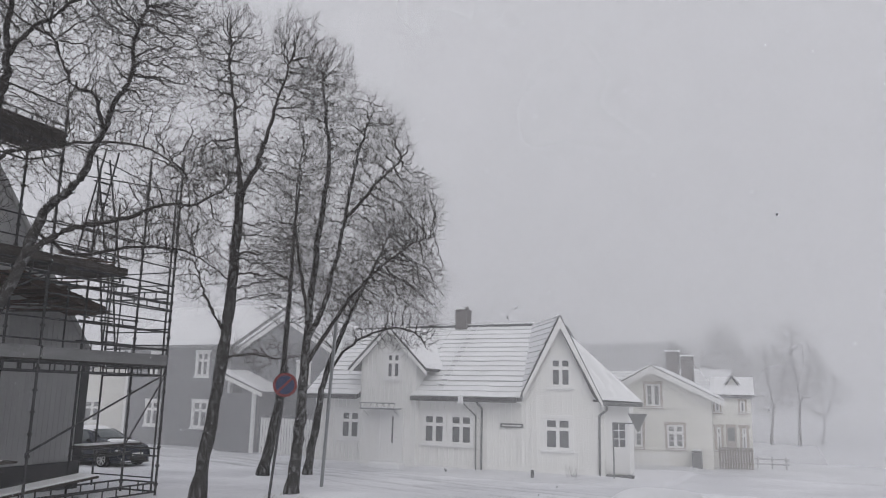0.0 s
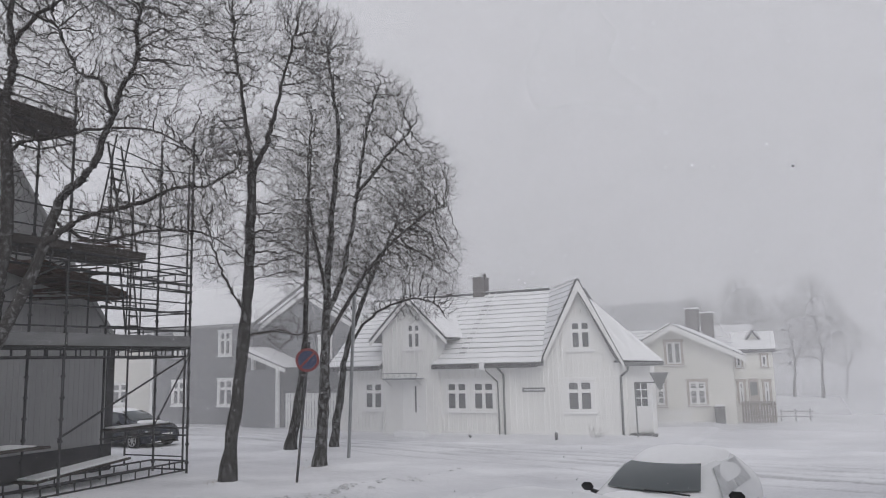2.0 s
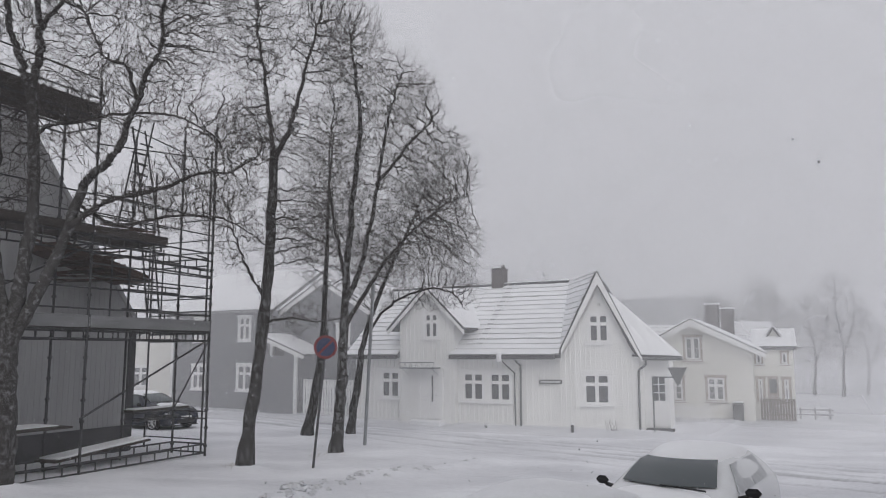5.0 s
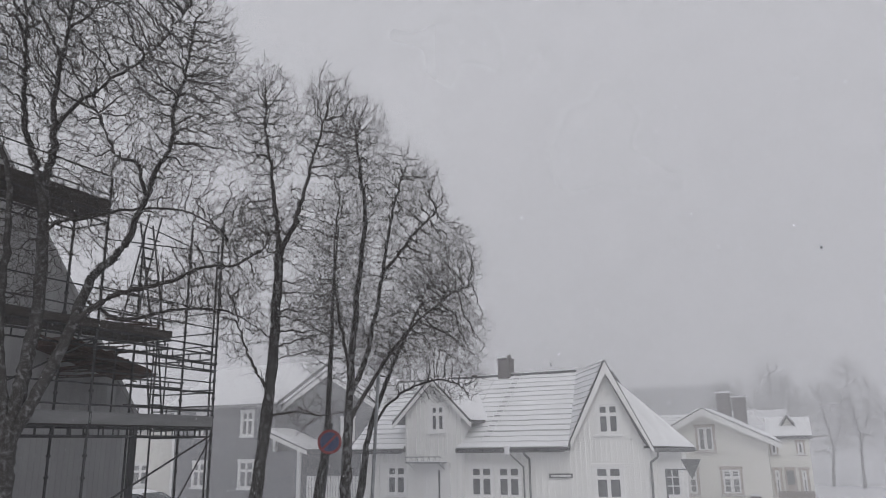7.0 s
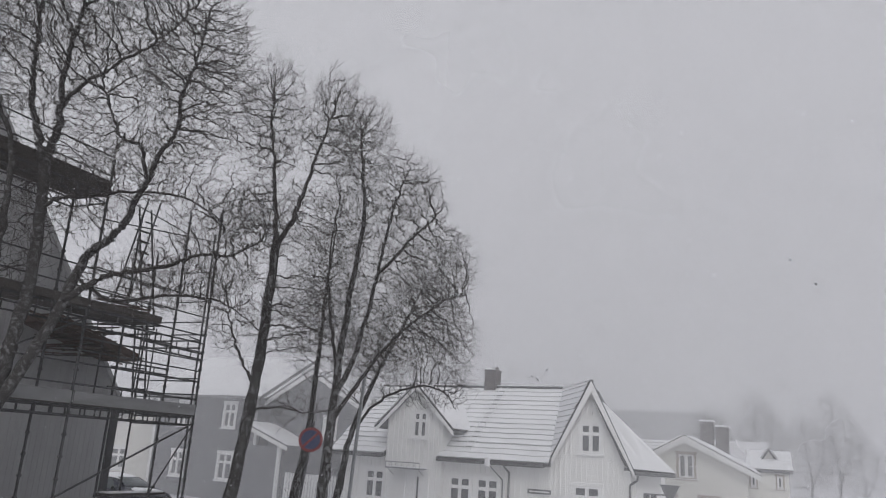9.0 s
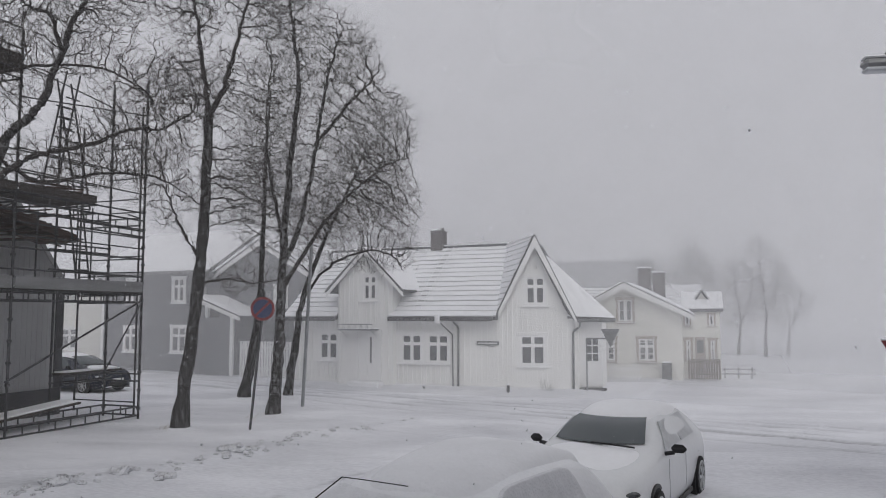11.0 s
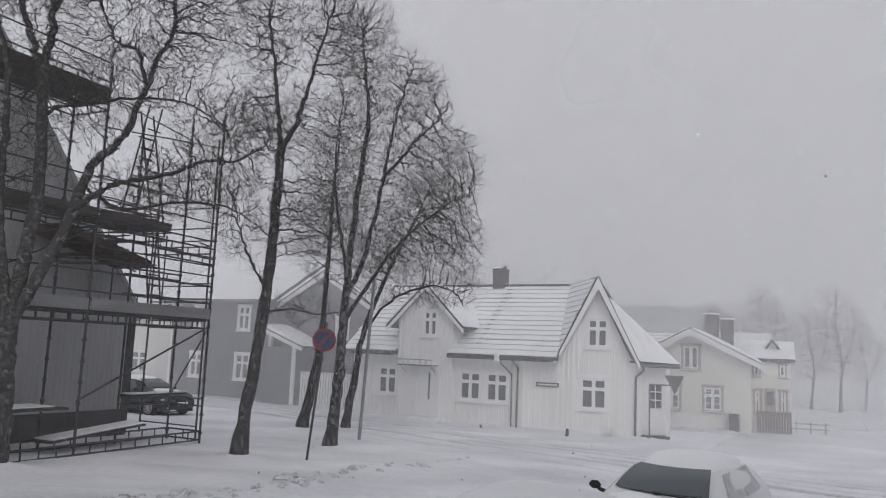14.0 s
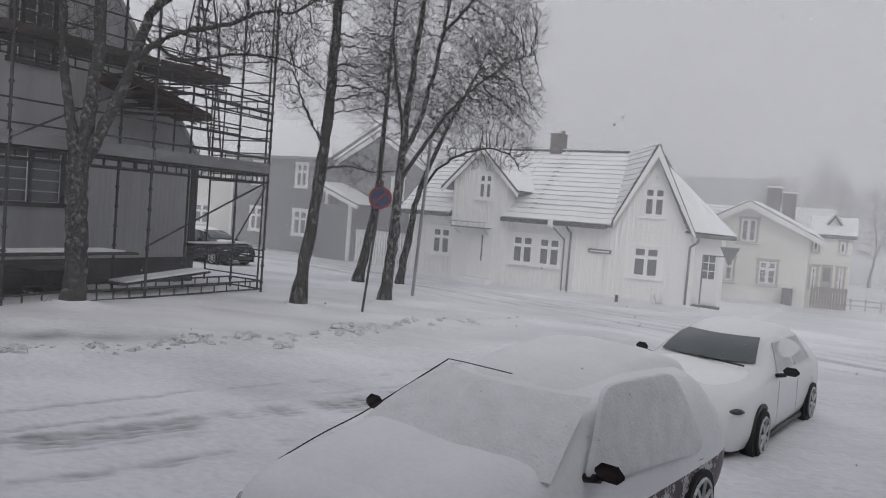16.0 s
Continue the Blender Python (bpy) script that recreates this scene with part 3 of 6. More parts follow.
part("gable_roof", slab([RF, AP, VJ, (3.0, 3.9, 5.9)], 0.12), TILE, corner)
for foot in (LF, RF):
    a, b = AP.copy(), foot.copy()
    dn = Vector((0, 0, -0.30))
    part("barge_board", prism([a + Vector((0, -0.01, -0.05)), b + Vector((0, -0.01, -0.02)), b + dn * 0.75 + Vector((0, -0.01, 0)), a + dn * 1.7 + Vector((0, -0.01, 0))], (0, 0.05, 0)), TRIM_WHITE, corner)
    part("verge_edge", prism([a + Vector((0, -0.012, 0.03)), b + Vector((0, -0.012, 0.03)), b + Vector((0, -0.012, -0.02)), a + Vector((0, -0.012, -0.05))], (0, 0.08, 0)), TILE, corner)
part("gable_vent", boxes(((GA - 0.04, -0.09, 4.86), (GA + 0.04, -0.05, 4.98))), BLACK, corner)
# low roof beyond the gable
part("roof", slab([(4.4, -0.1, 2.92), (6.28, -0.1, 2.86), (2.6, 4.0, 6.1), (2.2, 4.0, 6.1)], 0.12), TILE, corner)
part("roof_snow", snow_slab([(4.4, -0.1, 2.95), (6.30, -0.12, 2.88), (2.65, 4.0, 6.13), (2.2, 4.0, 6.13)], 0.07), SNOW, corner)
part("gutter", boxes(((4.72, -0.22, 2.72), (6.30, -0.10, 2.86)), bevel=0.03), PIPE, corner)
part("soffit", boxes(((4.6, -0.10, 2.70), (6.22, 0.36, 2.74))), TRIM_WHITE, corner)
pd = part("porch_door", boxes(((0, -0.04, 0), (0.66, 0.02, 2.05))), TRIM_WHITE, corner)
pd.matrix_local = pose(5.02, 0.35, 0.18)
for k in range(2):
    for j in range(3):
        part("pane", boxes(((0.1 + k * 0.25, -0.05, 1.0 + j * 0.32), (0.31 + k * 0.25, -0.035, 1.28 + j * 0.32))), PANE, pd)
part("door_frame", boxes(((-0.06, -0.07, 0), (0.0, 0.0, 2.1)), ((0.66, -0.07, 0), (0.72, 0, 2.1)), ((-0.06, -0.071, 2.05), (0.72, 0, 2.14))), TRIM_WHITE, pd)
part("porch_step", boxes(((4.85, -0.25, -0.3), (5.9, 0.35, 0.14)), bevel=0.02), PLINTH, corner)


def downpipe(parent, pts, r=0.045):
    bm = bmesh.new()
    for a, b in zip(pts[:-1], pts[1:]):
        tube(bm, a, b, r, seg=8)
    return smooth(part("downpipe", bm, PIPE, parent))


downpipe(house, [(-2.42, -0.48, 2.85), (-2.42, -0.42, 2.72), (-2.34, -0.10, 2.5), (-2.36, -0.08, 0.05)])
downpipe(house, [(-3.05, -0.48, 2.85), (-2.98, -0.42, 2.65), (-2.62, -0.08, 2.2), (-2.60, -0.08, 0.05)], 0.03)
downpipe(corner, [(4.95, -0.2, 2.75), (4.93, -0.16, 2.55), (4.66, -0.12, 2.35), (4.64, -0.12, 0.05)])
part("rain_head", boxes(((-3.2, -0.62, 2.66), (-2.98, -0.42, 3.05)), bevel=0.04), SNOW, house)


# ---- cream house behind ----
h2 = thing("cream_house", pose(4.55, 36.56, -0.4, 0, 0, -12), "cream wooden house with tan window trim and snowy roof", "house")
holed_wall(h2, [(-2.9, 3.0), (-0.45, 4.25), (2.08, 2.95)], [opening(-0.87, 2.62, 0.86, 1.18), opening(-1.75, 0.78, 0.9, 1.18), opening(0.03, 0.8, 0.92, 1.18)], 0, 0.2, CREAM_WOOD, name="gable_wall")
part("side_wall", boxes(((-2.9, 0.2, -0.5), (-2.7, 7.5, 2.95)), ((1.88, 0.2, -0.5), (2.08, 7.5, 2.9))), CREAM_WOOD, h2)
part("roof", slab([(-3.3, -0.5, 2.95), (-3.3, 7.5, 2.95), (-0.45, 7.5, 4.5), (-0.45, -0.5, 4.5)], 0.14), TRIM_WHITE, h2)
part("roof", slab([(2.66, -0.5, 2.95), (2.66, 7.5, 2.95), (-0.45, 7.5, 4.5), (-0.45, -0.5, 4.5)], 0.14), TRIM_WHITE, h2)
part("roof_snow", snow_slab([(-3.32, 7.5, 2.98), (-3.32, -0.52, 2.98), (-0.45, -0.52, 4.53), (-0.45, 7.5, 4.53)], 0.12), SNOW, h2)
part("roof_snow", snow_slab([(2.68, -0.52, 2.97), (2.68, 7.5, 2.97), (-0.45, 7.5, 4.53), (-0.45, -0.52, 4.53)], 0.12, seed=8), SNOW, h2)
for x1, z1 in ((-3.3, 2.92), (2.66, 2.92)):
    part("barge_board", prism([(-0.45, -0.51, 4.46), (x1, -0.51, z1), (x1, -0.51, z1 - 0.2), (-0.45, -0.51, 4.2)], (0, 0.05, 0)), TRIM_WHITE, h2)
window(h2, -0.87, 2.62, 0.86, 1.18, trim=TAN_TRIM, rows=2, transom=1.0)
window(h2, -1.75, 0.78, 0.9, 1.18, trim=TAN_TRIM, rows=2)
window(h2, 0.03, 0.8, 0.92, 1.18, trim=TAN_TRIM, rows=2)
bm = bmesh.new()
for k in range(13):
    box(bm, (-2.88, -0.02, 0.1 + k * 0.21), (2.06, 0.0, 0.1 + k * 0.21 + 0.012))
tagged(part("board_shadow_gaps", bm, CREAM_WOOD, h2), kind="stuff")
# side wing with a gabled dormer
holed_wall(h2, [(2.08, 3.3), (3.75, 3.3)], [opening(2.12, 0.75, 0.4, 1.15), opening(2.12, 2.45, 0.36, 0.6), opening(3.2, 0.75, 0.4, 1.15), opening(3.2, 2.45, 0.36, 0.6)], 1.2, 1.4, CREAM_WOOD, name="wing_wall")
part("wing_wall", boxes(((3.55, 1.4, -0.5), (3.75, 7.5, 3.3))), CREAM_WOOD, h2)
part("wing_roof", slab([(2.0, 1.0, 3.25), (3.9, 1.0, 3.25), (3.9, 3.6, 4.1), (2.0, 3.6, 4.1)], 0.14), TILE, h2)
part("wing_snow", snow_slab([(2.0, 0.97, 3.27), (3.92, 0.97, 3.27), (3.92, 3.6, 4.13), (2.0, 3.6, 4.13)], 0.10, seed=9), SNOW, h2)
holed_wall(h2, [(2.72, 3.75), (2.97, 4.12), (3.22, 3.75)], [opening(2.79, 3.1, 0.36, 0.6)], 2.2, 2.3, CREAM_WOOD, z0=2.9, name="dormer")
part("dormer_cheek", boxes(((2.70, 2.3, 2.9), (2.76, 3.6, 3.72)), ((3.18, 2.3, 2.9), (3.24, 3.6, 3.72))), TILE, h2)
part("dormer_roof", slab([(3.36, 2.05, 3.62), (3.36, 3.8, 3.62), (2.97, 3.8, 4.2), (2.97, 2.05, 4.2)], 0.08), TILE, h2)
part("dormer_roof", slab([(2.58, 2.05, 3.62), (2.58, 3.8, 3.62), (2.97, 3.8, 4.2), (2.97, 2.05, 4.2)], 0.08), TILE, h2)
window(h2, 2.79, 3.1, 0.36, 0.6, y=2.2, trim=TAN_TRIM, transom=1.0, outer=0.06)
part("dormer_snow", snow_slab([(3.38, 2.02, 3.64), (3.38, 3.8, 3.64), (2.97, 3.8, 4.22), (2.97, 2.02, 4.22)], 0.07, cut=5), SNOW, h2)
part("dormer_snow", snow_slab([(2.56, 3.8, 3.64), (2.56, 2.02, 3.64), (2.97, 2.02, 4.22), (2.97, 3.8, 4.22)], 0.07, cut=5), SNOW, h2)
window(h2, 2.12, 0.75, 0.4, 1.15, y=1.2, trim=TAN_TRIM, cols=1)
window(h2, 3.2, 0.75, 0.4, 1.15, y=1.2, trim=TAN_TRIM, cols=1)
window(h2, 2.12, 2.45, 0.36, 0.6, y=1.2, trim=TAN_TRIM, cols=1, transom=1.0, outer=0.07)
window(h2, 3.2, 2.45, 0.36, 0.6, y=1.2, trim=TAN_TRIM, cols=1, transom=1.0, outer=0.07)
d2 = part("door", boxes(((2.62, 1.14, 0.3), (3.08, 1.2, 1.95))), TAN_TRIM, h2)
part("door_pane", boxes(((2.7, 1.132, 1.2), (3.0, 1.14, 1.8))), PANE, d2)
part("rear_roof", slab([(-0.2, 6.4, 3.3), (2.9, 6.4, 3.3), (2.9, 9.2, 4.66), (-0.2, 9.2, 4.66)], 0.14), TILE, h2)
course_rows(h2, [(-0.2, 6.38, 3.33), (2.92, 6.38, 3.33), (2.92, 9.2, 4.69), (-0.2, 9.2, 4.69)], 8, SNOW, seed=11)
part("side_roof", slab([(-6.0, 4.0, 3.1), (-1.2, 4.0, 3.1), (-1.2, 7.0, 4.45), (-6.0, 7.0, 4.45)], 0.14), TILE, h2)
course_rows(h2, [(-6.0, 3.98, 3.13), (-1.2, 3.98, 3.13), (-1.2, 7.0, 4.48), (-6.0, 7.0, 4.48)], 8, SNOW, seed=12)
part("side_wall", boxes(((-5.8, 4.5, -0.5), (-2.9, 9.5, 3.1))), CREAM_WOOD, h2)
part("rear_wall", boxes(((-0.1, 7.5, -0.5), (3.0, 11.0, 3.35))), CREAM_WOOD, h2)
for cx, w, zt in ((0.05, 0.66, 5.5), (0.80, 0.62, 5.25)):
    c2 = part("chimney", boxes(((cx - w / 2, 5.6, 3.7), (cx + w / 2, 6.2, zt)), bevel=0.01), BRICK, h2)
    part("chimney_cap", boxes(((cx - w / 2 - 0.04, 5.56, zt + 0.002), (cx + w / 2 + 0.04, 6.24, zt + 0.08)), bevel=0.01), SNOW, c2)

# slatted porch fence, picket fence and waste bin by the cream house
pf = thing("porch_fence", pose(7.55, 36.3, -0.4, 0, 0, -10), "brown slatted wooden fence beside the cream house porch", "fence")
part("rail", boxes(((-0.7, -0.02, 0.25), (0.75, 0.02, 0.33)), ((-0.7, -0.02, 0.80), (0.75, 0.02, 0.88))), PORCH_WOOD, pf)
slat_me = mesh_of("slat", boxes(((-0.045, -0.045, 0.05), (0.045, -0.022, 0.98))), PORCH_WOOD)
for k in range(13):
    part("slat", slat_me, None, pf).location = (-0.65 + k * 0.11, 0, 0)
pk = thing("picket_fence", pose(2.9, 35.4, -0.4, 0, 0, -14), "white wooden picket fence half buried in snow", "fence")
part("rail", boxes(((-0.3, -0.02, 0.2), (1.7, 0.02, 0.26)), ((-0.3, -0.02, 0.55), (1.7, 0.02, 0.61))), TRIM_WHITE, pk)
pick_me = mesh_of("picket", prism([(-0.035, -0.04, 0.0), (0.035, -0.04, 0.0), (0.035, -0.04, 0.72), (0, -0.04, 0.8), (-0.035, -0.04, 0.72)], (0, 0.018, 0)), TRIM_WHITE)
for k in range(14):
    part("picket", pick_me, None, pk).location = (-0.25 + k * 0.145, 0, 0)
wb = thing("waste_bin", pose(5.86, 36.0, -0.6, 0, 0, -12), "dark plastic wheeled waste bin by the house wall", "bin")
part("body", boxes(((-0.21, -0.24, 0.03), (0.21, 0.24, 0.92)), bevel=0.04), BLACK, wb)
part("lid", boxes(((-0.23, -0.27, 0.922), (0.23, 0.26, 1.0)), bevel=0.03), BLACK, wb)
part("lid_snow", boxes(((-0.21, -0.24, 1.002), (0.21, 0.24, 1.06)), bevel=0.025), SNOW, wb)

# long building in the distance
fb = thing("long_block", pose(0.5, 78.0, -0.4, 0, 0, -14), "long flat-roofed building coloured pale to look faint in snow haze", "building")
# pale wall and fascia colour puts part of the distance haze into the paint
part("wall", boxes(((-16, 0, -1), (10.5, 12, 5.4))), FROSTED, fb)
part("fascia", boxes(((-16.4, -0.5, 5.4), (10.9, 12.5, 8.0))), FROSTED, fb)
part("roof_snow", boxes(((-16.3, -0.4, 8.0), (10.8, 12.4, 8.35)), bevel=0.1), SNOW, fb)

# ---- dark grey house ----
gh = thing("grey_house", pose(-19.0, 39.06, -0.4, 0, 0, HOUSE_TURN), "dark grey wooden house with white windows and snowy roofs", "house")
holed_wall(gh, [(-6.0, 5.35), (1.7, 5.35)], [opening(-0.8, 0.98, 1.2, 1.5), opening(-4.3, 0.98, 1.1, 1.45), opening(-0.78, 3.68, 1.0, 1.42), opening(-4.2, 3.68, 1.0, 1.42)], 0, 0.2, GREY_WOOD)
part("wall", boxes(((-6.0, 0.2, -0.5), (-5.8, 8.0, 5.35)), ((1.5, 0.2, -0.5), (1.7, 8.0, 5.35))), GREY_WOOD, gh)
part("corner_board", boxes(((1.62, -0.03, -0.2), (1.82, 0.0, 3.9)), ((1.70, 0.0, -0.2), (1.83, 0.12, 3.9))), TRIM_WHITE, gh)
part("corner_board", boxes(((-6.05, -0.03, -0.2), (-5.87, 0.0, 5.3))), TRIM_WHITE, gh)
part("roof", slab([(-6.6, -0.5, 5.35), (2.2, -0.5, 5.35), (2.2, 4.0, 8.0), (-6.6, 4.0, 8.0)], 0.15), TILE, gh)
part("roof_snow", snow_slab([(-6.62, -0.52, 5.38), (2.22, -0.52, 5.38), (2.22, 4.0, 8.03), (-6.62, 4.0, 8.03)], 0.12, seed=13), SNOW, gh)
part("gutter", boxes(((-6.6, -0.62, 5.24), (2.2, -0.5, 5.36)), bevel=0.03), PIPE, gh)
holed_wall(gh, [(1.7, 5.1), (4.65, 6.75), (7.6, 5.1)], [opening(5.3, 3.4, 0.9, 1.2)], 1.0, 1.2, GREY_WOOD, name="gable_wall")
part("side_wall", boxes(((7.4, 1.2, -0.5), (7.6, 8.0, 5.1))), GREY_WOOD, gh)
part("gable_roof", slab([(1.0, 0.5, 4.9), (1.0, 8.0, 4.9), (4.65, 8.0, 6.95), (4.65, 0.5, 6.95)], 0.15), TILE, gh)
part("gable_roof", slab([(8.3, 0.5, 4.9), (8.3, 8.0, 4.9), (4.65, 8.0, 6.95), (4.65, 0.5, 6.95)], 0.15), TILE, gh)
part("gable_snow", snow_slab([(1.0, 8.0, 4.93), (1.0, 0.48, 4.93), (4.65, 0.48, 6.98), (4.65, 8.0, 6.98)], 0.14, seed=14), SNOW, gh)
part("gable_snow", snow_slab([(8.3, 0.48, 4.93), (8.3, 8.0, 4.93), (4.65, 8.0, 6.98), (4.65, 0.48, 6.98)], 0.14, seed=15), SNOW, gh)
for x1 in (1.0, 8.3):
    part("barge_board", prism([(4.65, 0.49, 6.9), (x1, 0.49, 4.86), (x1, 0.49, 4.62), (4.65, 0.49, 6.66)], (0, 0.05, 0)), TRIM_WHITE, gh)
# lean-to porch with a snowy roof
part("porch_wall", boxes(((1.83, -0.9, -0.5), (4.2, 1.0, 2.9))), GREY_WOOD, gh)
part("porch_roof", slab([(1.83, -1.2, 4.05), (4.9, -1.2, 2.95), (4.9, 1.0, 2.95), (1.83, 1.0, 4.05)], 0.12), TILE, gh)
part("porch_snow", snow_slab([(1.83, -1.22, 4.08), (4.92, -1.22, 2.98), (4.92, 1.0, 2.98), (1.83, 1.0, 4.08)], 0.12, seed=16), SNOW, gh)
part("porch_board", prism([(1.83, -1.21, 4.0), (4.92, -1.21, 2.92), (4.92, -1.21, 2.72), (1.83, -1.21, 3.8)], (0, 0.04, 0)), TRIM_WHITE, gh)
part("porch_post", boxes(((4.1, -0.95, -0.3), (4.3, -0.85, 2.9))), TRIM_WHITE, gh)
window(gh, -0.8, 0.98, 1.2, 1.5)
window(gh, -4.3, 0.98, 1.1, 1.45)
window(gh, -0.78, 3.68, 1.0, 1.42)
window(gh, -4.2, 3.68, 1.0, 1.42)
window(gh, 5.3, 3.4, 0.9, 1.2, y=1.0)

wf = thing("white_board_fence", pose(-14.4, 36.6, -0.4, 0, 0, HOUSE_TURN), "tall white board fence between the grey and white houses", "fence")
part("rail", boxes(((-0.4, 0.0, 0.35), (2.9, 0.05, 0.45)), ((-0.4, 0.0, 1.35), (2.9, 0.05, 1.45))), TRIM_WHITE, wf)
fb_me = mesh_of("board", boxes(((-0.06, -0.025, 0.0), (0.06, -0.003, 1.72))), TRIM_WHITE)
for k in range(20):
    part("board", fb_me, None, wf).location = (-0.32 + k * 0.165, 0, 0)


ph = thing("pale_house", pose(-27.4, 45.0, -0.4, 0, 0, 24), "pale wooden house faint behind the scaffold", "house")
holed_wall(ph, [(-4.0, 3.0), (0.0, 5.2), (4.0, 3.0)], [opening(-2.2, 0.9, 1.1, 1.4), opening(0.6, 0.9, 1.1, 1.4)], 0, 0.2, CREAM_WOOD, name="gable_wall")
part("side_wall", boxes(((-4.0, 0.2, -0.5), (-3.8, 8.0, 3.0)), ((3.8, 0.2, -0.5), (4.0, 8.0, 3.0))), CREAM_WOOD, ph)
for sgn in (-1, 1):
    part("roof", slab([(sgn * 4.5, -0.4, 2.8), (sgn * 4.5, 8.0, 2.8), (0, 8.0, 5.35), (0, -0.4, 5.35)], 0.14), TILE, ph)
    part("roof_snow", snow_slab([(sgn * 4.5, -0.4, 2.83), (sgn * 4.5, 8.0, 2.83), (0, 8.0, 5.38), (0, -0.4, 5.38)], 0.12, seed=18), SNOW, ph)
window(ph, -2.2, 0.9, 1.1, 1.4)
window(ph, 0.6, 0.9, 1.1, 1.4)

# ---- bare trees ----
class Wood:
    """Collects tapered limbs as one mesh."""

    def __init__(self):
        self.v, self.f = [], []

    def limb(self, pts, radii, sides):
        base = len(self.v)
        n = len(pts)
        for i, (p, r) in enumerate(zip(pts, radii)):
            d = (pts[min(i + 1, n - 1)] - pts[max(i - 1, 0)]).normalized()
            a = d.orthogonal().normalized()
            b = d.cross(a)
            for k in range(sides):
                t = 2 * math.pi * k / sides
                self.v.append(p + (a * math.cos(t) + b * math.sin(t)) * r)
        for i in range(n - 1):
            for k in range(sides):
                q, w = base + i * sides, base + (i + 1) * sides
                k2 = (k + 1) % sides
                self.f.append((q + k, q + k2, w + k2, w + k))

    def done(self, name, mat, parent):
        me = bpy.data.meshes.new(name)
        me.from_pydata([tuple(p) for p in self.v], [], self.f)
        me.materials.append(mat)
        return smooth(part(name, me, None, parent))


def spline(pts, per=4):
    """Points along a smooth line through pts."""
    p = [Vector(q) for q in pts]
    p = [p[0] * 2 - p[1]] + p + [p[-1] * 2 - p[-2]]
    out = []
    for i in range(1, len(p) - 2):
        for k in range(per):
            t = k / per
            out.append(0.5 * (2 * p[i] + (p[i + 1] - p[i - 1]) * t + (2 * p[i - 1] - 5 * p[i] + 4 * p[i + 1] - p[i + 2]) * t * t
                              + (3 * p[i] - p[i - 1] - 3 * p[i + 1] + p[i + 2]) * t ** 3))
    out.append(p[-2])
    return out


def colonise(gen, start, aims, step, reach, kill, rounds, wild, rise):
    """Lets shoots grow from the start points towards the aims, until each aim is met. Returns places and parents."""
    pos, par = [np.array(p) for p in start], [-1] * len(start)
    lead = [np.zeros(3)] * len(start)
    base = np.array(start)
    below = aims - np.array([0, 0, rise])
    near = np.linalg.norm(below[:, None] - base[None], axis=2).argmin(1)
    best = np.linalg.norm(aims - base[near], axis=1)
    alive = np.ones(len(aims), bool)
    for _ in range(rounds):
        on = np.nonzero(alive & (best < reach))[0]
        if len(on) == 0:
            break
        owners, inv = np.unique(near[on], return_inverse=True)
        here = np.array([pos[o] for o in owners])
        way = aims[on] - here[inv]
        way /= np.linalg.norm(way, axis=1)[:, None] + 1e-9
        total = np.zeros((len(owners), 3))
        np.add.at(total, inv, way)
        total /= np.linalg.norm(total, axis=1)[:, None] + 1e-9
        total += np.array([lead[o] for o in owners]) * 0.35 + np.array([0, 0, 0.10]) + gen.normal(0, wild, total.shape)
        total /= np.linalg.norm(total, axis=1)[:, None] + 1e-9
        fresh = here + step * total
        first = len(pos)
        pos.extend(fresh)
        lead.extend(total)
        par.extend(owners.tolist())
        left = np.nonzero(alive)[0]
        a = aims[left]
        d = (a * a).sum(1)[:, None] + (fresh * fresh).sum(1)[None] - 2 * a @ fresh.T
        k = d.argmin(1)
        m = np.linalg.norm(a - fresh[k], axis=1)
        closer = m < best[left]
        best[left[closer]] = m[closer]
        near[left[closer]] = first + k[closer]
        alive &= best > kill
    return pos, par


